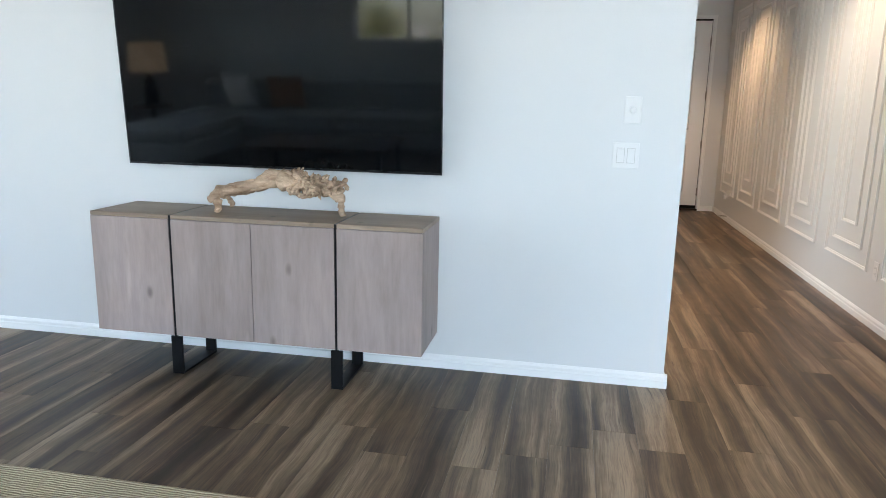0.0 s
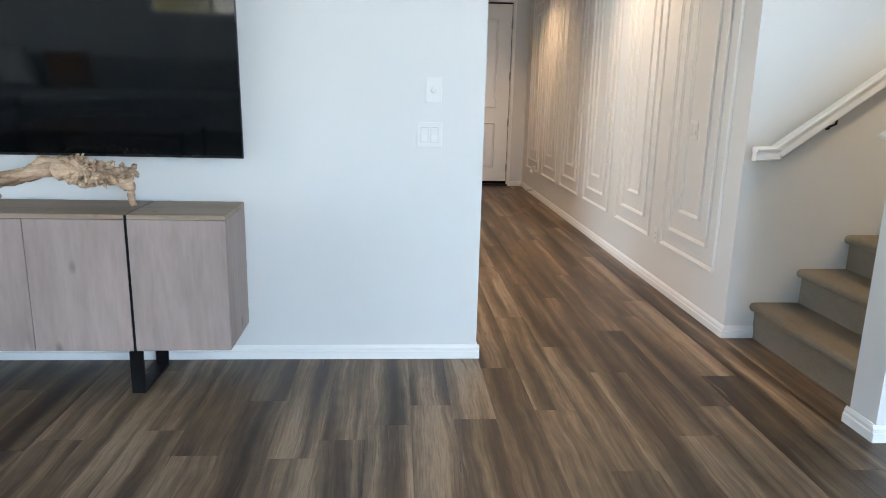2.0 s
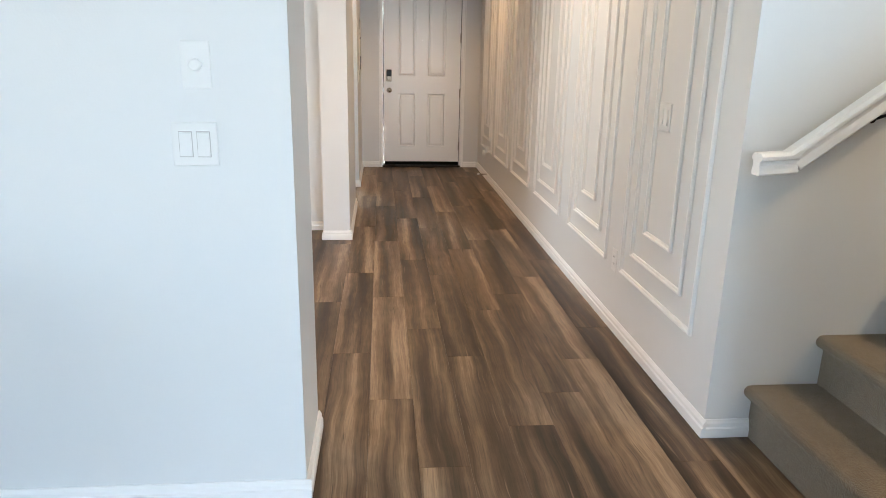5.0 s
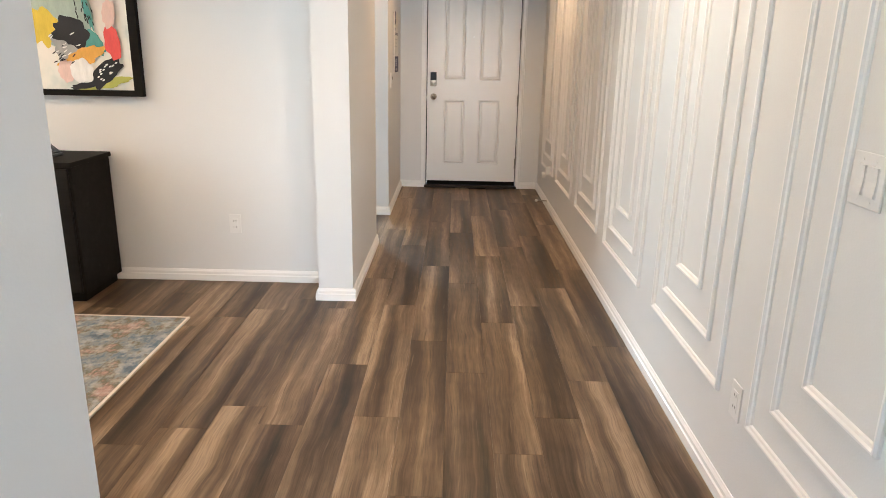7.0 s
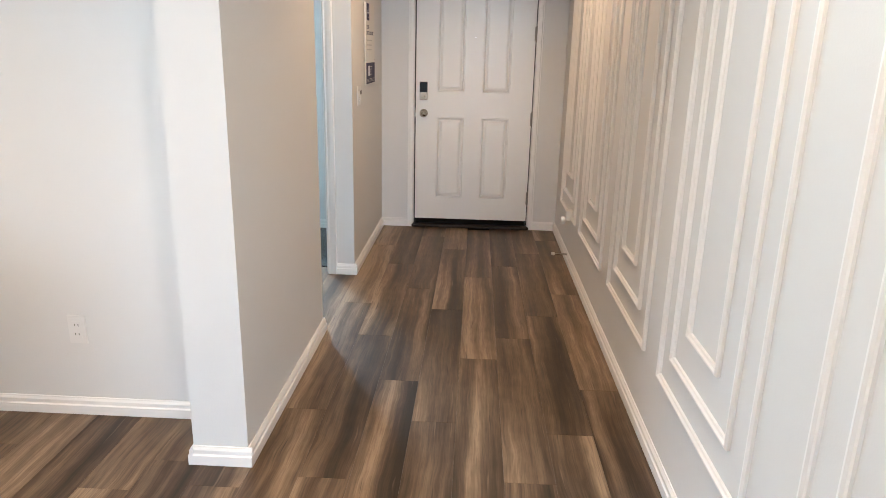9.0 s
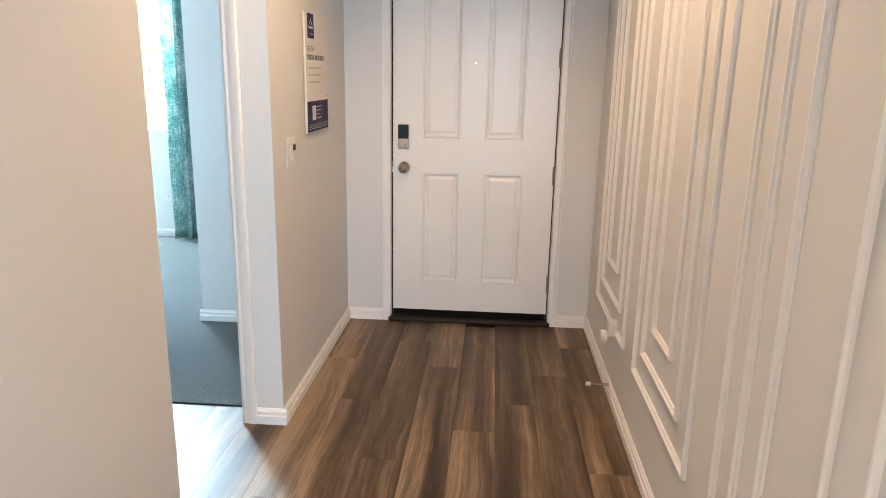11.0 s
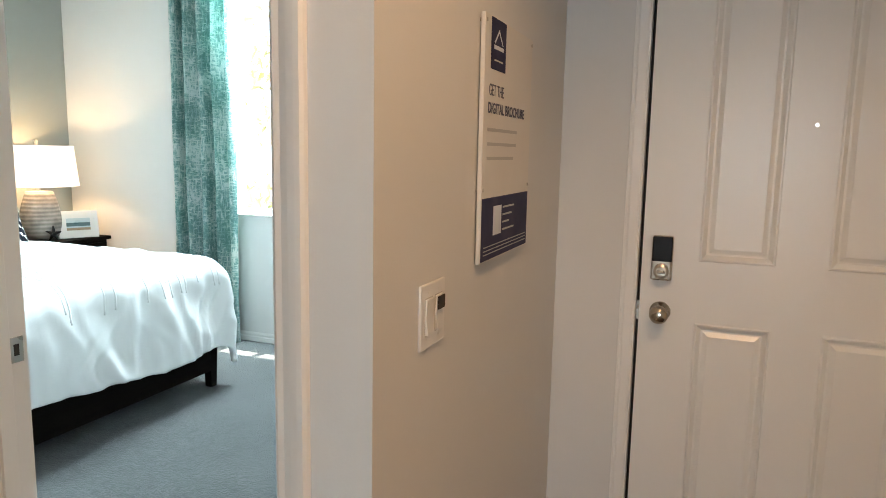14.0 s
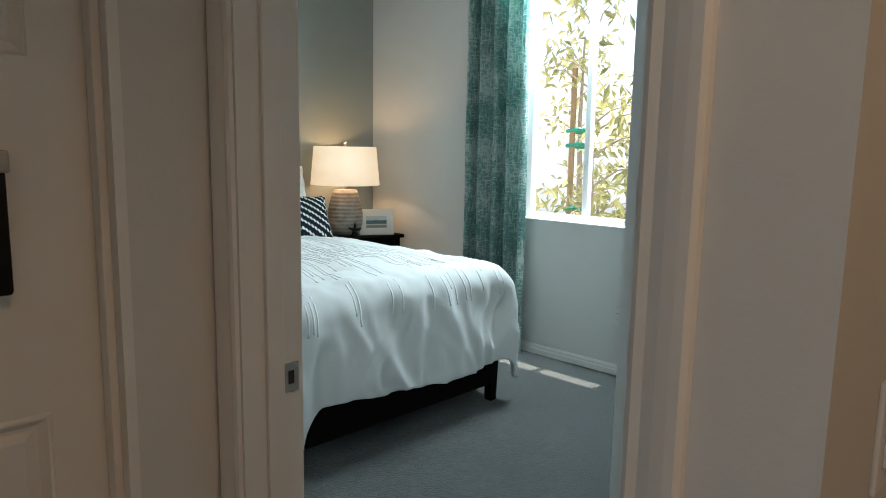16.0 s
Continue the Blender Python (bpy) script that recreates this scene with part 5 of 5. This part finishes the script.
_so = dv.modifiers.new("thick", "SOLIDIFY")
_so.thickness, _so.offset = 0.018, -1
# tufted lines on the duvet, following its surface
from mathutils.bvhtree import BVHTree
_bv = bmesh.new()
_bv.from_mesh(dv.data)
_tree = BVHTree.FromBMesh(_bv)
random.seed(11)
for k in range(44):
    y0 = BY0 + 0.03 + (BY1 - BY0 - 0.06) * (k + random.uniform(-0.3, 0.3)) / 43
    x0 = random.uniform(-3.25, -2.5)
    n = random.randint(24, 48)
    pts = []
    for i in range(n):
        x = x0 + i * 0.03
        y = 9.88 + (y0 - 9.88) * (0.62 + 0.38 * min(1.0, (x + 3.25) / 1.4)) + 0.06 * math.sin((x + 3) * 2.2 + k * 0.08)
        if x < BX1 - 0.10:
            hit = _tree.ray_cast(Vector((x, y, 1.4)), Vector((0, 0, -1)))
        else:
            hit = _tree.ray_cast(Vector((BX1 + 0.5, y, 0.80 - (x - BX1 + 0.10))), Vector((-1, 0, 0)))
        if hit[0] is not None and hit[0].z > 0.60:
            pts.append(hit[0] + hit[1].normalized() * -0.0035)
    if len(pts) > 5:
        part("tuft_line", tube(bmesh.new(), pts, [0.0068] * len(pts), 8), M_TUFT, dv, smooth=True)
_bv.free()

pillow("throw_pillow", "black and white chevron woven pillow on the bed", (0.42, 0.40, 0.16), pose(-3.25, 10.29, 0.885, 50, 0, 72), M_CHEVRON)
pillow("bed_pillow", "white pillow against the headboard", (0.70, 0.50, 0.2), pose(-3.58, 10.24, 1.00, 70, 0, 90), M_PILLOW)
pillow("bed_pillow", "white pillow against the headboard", (0.70, 0.50, 0.2), pose(-3.62, 9.55, 1.05, 74, 0, 90), M_PILLOW)

art = thing("wall_art", "pale framed print above the headboard", "picture")
part("frame", boxes((-3.848, -3.825, 9.30, 10.66, 1.78, 2.36), bevel=0.003), M_PILLOW, art)
part("print", boxes((-3.8245, -3.822, 9.34, 10.62, 1.82, 2.32)), M_CANVAS, art)

nt = thing("nightstand", "dark espresso nightstand beside the bed", "nightstand")
part("body", boxes((-3.80, -3.37, 10.75, 11.29, 0.14, 0.681), bevel=0.003), M_ESPRESSO, nt)
part("top_board", boxes((-3.82, -3.35, 10.725, 11.315, 0.6815, 0.708), bevel=0.003), M_ESPRESSO, nt)
for z in (0.17, 0.43):
    d = part("drawer", boxes((-3.3695, -3.352, 10.77, 11.27, z, z + 0.235), bevel=0.003), M_ESPRESSO, nt)
    part("knob", lathe(bmesh.new(), [(0.012, 0.0), (0.014, 0.015), (0.008, 0.02)], 16, (-3.352, 11.02, z + 0.12), "X"), M_NICKEL, d)
for x in (-3.79, -3.42):
    for y in (10.76, 11.24):
        part("leg", boxes((x, x + 0.04, y, y + 0.04, 0.004, 0.1395)), M_ESPRESSO, nt)

tl = thing("table_lamp", "lit table lamp with banded grey ceramic base and white shade", "lamp", (-3.60, 10.93, 0.708))
part("base", lathe(bmesh.new(), [(0.095, 0.0), (0.125, 0.03), (0.137, 0.10), (0.134, 0.17), (0.118, 0.25), (0.098, 0.315), (0.088, 0.345), (0.03, 0.35)], 48), M_CERAMIC, tl, "banded grey ceramic base", True)
part("stem", lathe(bmesh.new(), [(0.010, 0.349), (0.010, 0.695), (0.014, 0.70), (0.014, 0.708), (0.004, 0.715)], 16), M_NICKEL, tl)
part("shade", drum(0.262, 0.235, 0.385, 0.672), M_SHADE, tl, "white linen drum shade, lit", True)
pf = thing("photo_frame", "white photo frame with a small beach picture", "photo frame", (-3.42, 11.10, 0.708), 0)
pf.matrix_world = pose(-3.43, 11.10, 0.709, 0, 0, 62) @ pose(0, 0, 0, -12, 0, 0)
part("frame", boxes((-0.135, 0.135, -0.012, 0.006, 0.0, 0.20), bevel=0.003), M_PLATE, pf)
ph = part("photo", boxes((-0.08, 0.08, -0.0128, -0.0121, 0.055, 0.145)), plain("photo_sky", (0.45, 0.55, 0.58), 0.3), pf)
part("photo_band", boxes((-0.08, 0.08, -0.0136, -0.0129, 0.085, 0.112)), plain("photo_sea", (0.06, 0.12, 0.13), 0.3), ph)
part("photo_band", boxes((-0.08, 0.08, -0.0136, -0.0129, 0.055, 0.074)), plain("photo_sand", (0.30, 0.22, 0.14), 0.3), ph)
part("easel_back", boxes((-0.03, 0.03, 0.0065, 0.010, 0.0, 0.16)), M_BLACK, pf)
sf = thing("starfish_ornament", "dark metal starfish ornament on the nightstand", "ornament", (-3.40, 10.86, 0.7085), 20)
bm = bmesh.new()
for k in range(5):
    a = math.pi / 2 + 2 * math.pi * k / 5
    tube(bm, [(0, 0, 0.055), (0.03 * math.cos(a), 0.012, 0.055 + 0.03 * math.sin(a)), (0.058 * math.cos(a), 0.006, 0.055 + 0.058 * math.sin(a))], [0.014, 0.010, 0.004], 8)
part("star", bm, M_IRON, sf)

# curtains


def curtain(name, x0, x1, label, seed):
    th = thing(name, label, "curtain")
    bm = bmesh.new()
    n, rows = 90, 26
    grid = []
    for r in range(rows + 1):
        z = 0.018 + (2.62 - 0.018) * r / rows
        line = []
        for i in range(n + 1):
            u = i / n
            flare = 1 + 0.05 * (1 - r / rows)
            x = (x0 + x1) / 2 + (u - 0.5) * (x1 - x0) * flare
            d = 0.050 * math.sin(u * 30 + seed + 0.6 * noise.noise(Vector((u * 4, z * 0.8, seed)))) + 0.018 * noise.noise(Vector((u * 9, z * 1.3, seed + 4)))
            line.append(bm.verts.new((x + 0.3 * d * math.cos(u * 15), 11.315 + d, z)))
        grid.append(line)
    for r in range(rows):
        for i in range(n):
            bm.faces.new((grid[r][i], grid[r][i + 1], grid[r + 1][i + 1], grid[r + 1][i]))
    c = part("panel", bm, M_CURTAIN, th, smooth=True)
    so = c.modifiers.new("thick", "SOLIDIFY")
    so.thickness = 0.003
    return th


curtain("curtain", -2.735, -2.165, "teal and ivory textured curtain beside the window", 1.0)
curtain("curtain", -1.37, -0.84, "teal and ivory textured curtain beside the window", 5.0)
rd = thing("curtain_rod", "dark metal curtain rod above the window", "curtain rod")
part("rod", tube(bmesh.new(), [(-2.9, 11.315, 2.645), (-0.7, 11.315, 2.645)], [0.012, 0.012], 14), M_IRON, rd)
for x in (-2.84, -0.76):
    part("bracket", boxes((x - 0.01, x + 0.01, 11.315, 11.41, 2.635, 2.655)), M_IRON, rd)
for x in (-2.9, -0.7):
    bm = bmesh.new()
    bmesh.ops.create_icosphere(bm, subdivisions=2, radius=0.026, matrix=Matrix.Translation((x, 11.315, 2.645)))
    part("finial", bm, M_IRON, rd, smooth=True)

# ---- outdoors ----
structure("ground", boxes((-400, 400, -400, 400, -0.35, -0.201)), M_GROUND, "dry pale ground round the house", "ground")
# Unseen eave, sized to cut the sun patch on the bedroom floor.
structure("eave", boxes((-4.2, XL, 11.55, 11.76, 2.72, 2.86)), M_STUCCO, "unseen stucco eave added to trim the bedroom window's sun", "eave")
structure("garden_wall", boxes((-30, 20, 20.0, 20.2, -0.201, 1.6)), M_FENCE, "pale garden wall beyond the window", "wall")
structure("garden_wall_south", boxes((-30, 20, -14.2, -14.0, -0.201, 1.1)), M_FENCE, "pale garden wall behind the house", "wall")


def tree(x, y, height, spread, leaves, seed, staked):
    random.seed(seed)
    tr = thing("tree", "young leafy tree tied to a wooden stake" if staked else "green leafy garden tree", "tree", (x, y, -0.2))
    top = height * 0.9
    part("trunk", tube(bmesh.new(), [(0, 0, 0), (0.03, 0.02, top * 0.3), (-0.02, 0.03, top * 0.65), (0.02, 0, top)], [0.05, 0.04, 0.03, 0.012], 10), M_BARK, tr)
    tips = []
    for k in range(16):
        z = top * random.uniform(0.18, 0.95)
        a = random.uniform(0, 2 * math.pi)
        r = spread * random.uniform(0.5, 1.0) * (1.05 - 0.5 * z / top)
        p = Vector((r * math.cos(a), r * math.sin(a), z + 0.25 * r))
        part("limb", tube(bmesh.new(), [(0, 0, z - 0.1), p * 0.5 + Vector((0, 0, z * 0.5)), p], [0.011, 0.007, 0.003], 6), M_BARK, tr)
        tips += [p * f + Vector((0, 0, z)) * (1 - f) for f in (0.5, 0.75, 1.0)]
    verts, faces = [], []
    for k in range(leaves):
        c = random.choice(tips) + Vector((random.gauss(0, 0.14), random.gauss(0, 0.14), random.gauss(0, 0.16)))
        m = Euler((random.uniform(-1.2, 1.2), random.uniform(-1.2, 1.2), random.uniform(0, 6.3))).to_matrix()
        ln, wd = random.uniform(0.05, 0.09), random.uniform(0.018, 0.03)
        i = len(verts)
        verts += [c + m @ Vector(p) for p in ((-ln, 0, 0), (0, -wd, 0.006), (ln, 0, -0.012), (0, wd, 0.006))]
        faces.append((i, i + 1, i + 2, i + 3))
    me = bpy.data.meshes.new("crown")
    me.from_pydata([tuple(v) for v in verts], [], faces)
    me.materials.append(M_LEAF)
    cr = new("crown", me)
    cr.parent = tr
    tagged(cr, kind="stuff")
    if staked:
        part("stake", tube(bmesh.new(), [(-0.16, -0.03, 0), (-0.16, -0.03, top * 0.8)], [0.028, 0.026], 10), M_STAKE, tr, "round wooden stake")
        for z in (1.05, 1.62, 1.75):
            part("tie", tube(bmesh.new(), [(-0.20, -0.06, z), (-0.08, -0.05, z + 0.02), (0.02, 0.0, z), (-0.08, 0.05, z - 0.01), (-0.2, 0.0, z)], [0.018] * 5, 6), M_TIE, tr, "green plastic tie")
    return tr


tree(-2.78, 13.0, 3.2, 0.75, 620, 21, True)
tree(-4.6, 15.6, 3.4, 1.0, 380, 22, False)
tree(-0.6, 15.2, 3.0, 0.9, 320, 23, False)
tree(-2.2, -8.5, 3.6, 1.6, 3200, 24, False)
tree(-5.0, -9.5, 3.2, 1.5, 2600, 25, False)

# ---- plank floor: each plank a piece of its own ----
floor = thing("floor", "grey-brown wood-look plank floor with varied streaky boards", "floor", kind="structure")
PW, PL, GAP = 0.1735, 1.2015, 0.0004
OFFSET = {-13: 1.058, -9: 1.006, -8: 0.246, -4: 0.192, -2: 0.583, -1: 0.137, 0: 0.860, 1: 0.527, 2: 1.109, 3: 0.160, 4: 0.477, 5: 0.844}


def plank_mesh():
    bm = bmesh.new()
    b = 0.0005
    w, l = PW / 2 - GAP / 2, PL / 2 - GAP / 2
    lo = [bm.verts.new((sx * w, sy * l, -0.010)) for sx, sy in ((-1, -1), (1, -1), (1, 1), (-1, 1))]
    mid = [bm.verts.new((sx * w, sy * l, -b)) for sx, sy in ((-1, -1), (1, -1), (1, 1), (-1, 1))]
    up = [bm.verts.new((sx * (w - b), sy * (l - b), 0)) for sx, sy in ((-1, -1), (1, -1), (1, 1), (-1, 1))]
    for a, c in ((lo, mid), (mid, up)):
        for i in range(4):
            bm.faces.new((a[i], a[(i + 1) % 4], c[(i + 1) % 4], c[i]))
    bm.faces.new(up)
    me = bpy.data.meshes.new("plank")
    bm.to_mesh(me)
    bm.free()
    me.materials.append(M_PLANK)
    return me


random.seed(17)
_pm = plank_mesh()
_sites = []
for c in range(-43, 25):
    off = OFFSET.get(c, random.uniform(0, PL))
    x = 0.812 + PW * (c + 0.5)
    for r in range(-4, 9):
        y = off + PL * (r + 0.5)
        if y < -3.9 or y > 10.0 or x > 5.0 or x < -6.6:
            continue
        if y - 0.6 > 8.42 and x < XL - 0.1:
            continue
        if y > 4.0 and x > XR + 0.1:
            continue
        if x < -3.8 and y > 4.0:
            continue
        if 6.9 < y - 0.6 and x < -0.7:
            continue
        d = abs(x - 0.8) * 1.0 + max(0.0, 1.2 - y) * 0.9
        _sites.append((d, x, y))
_sites.sort()
_far = []
for i, (d, x, y) in enumerate(_sites):
    y0, y1 = y - PL / 2, y + PL / 2
    if y1 > 8.42 and x < XL - 0.1:
        y1 = 8.42
    if i < 300:
        ob = new("plank", _pm)
        ob.location, ob.scale = (x, (y0 + y1) / 2, 0), (1, (y1 - y0) / PL, 1)
        ob.parent = floor
    else:
        _far.append((x, y0, y1))
_v, _f = [], []
for x, y0, y1 in _far:
    i, w, g, b = len(_v), PW / 2 - GAP / 2, GAP / 2, 0.0005
    for z, s in ((-0.010, 0.0), (-b, 0.0), (0.0, b)):
        _v += [(x - w + s, y0 + g + s, z), (x + w - s, y0 + g + s, z), (x + w - s, y1 - g - s, z), (x - w + s, y1 - g - s, z)]
    for k in (0, 4):
        _f += [(i + k + j, i + k + (j + 1) % 4, i + k + 4 + (j + 1) % 4, i + k + 4 + j) for j in range(4)]
    _f.append((i + 8, i + 9, i + 10, i + 11))
_me = bpy.data.meshes.new("far_planks")
_me.from_pydata(_v, [], _f)
_me.materials.append(M_PLANK_FAR)
_fp = tagged(new("far_planks", _me), kind="stuff")
_fp.parent = floor
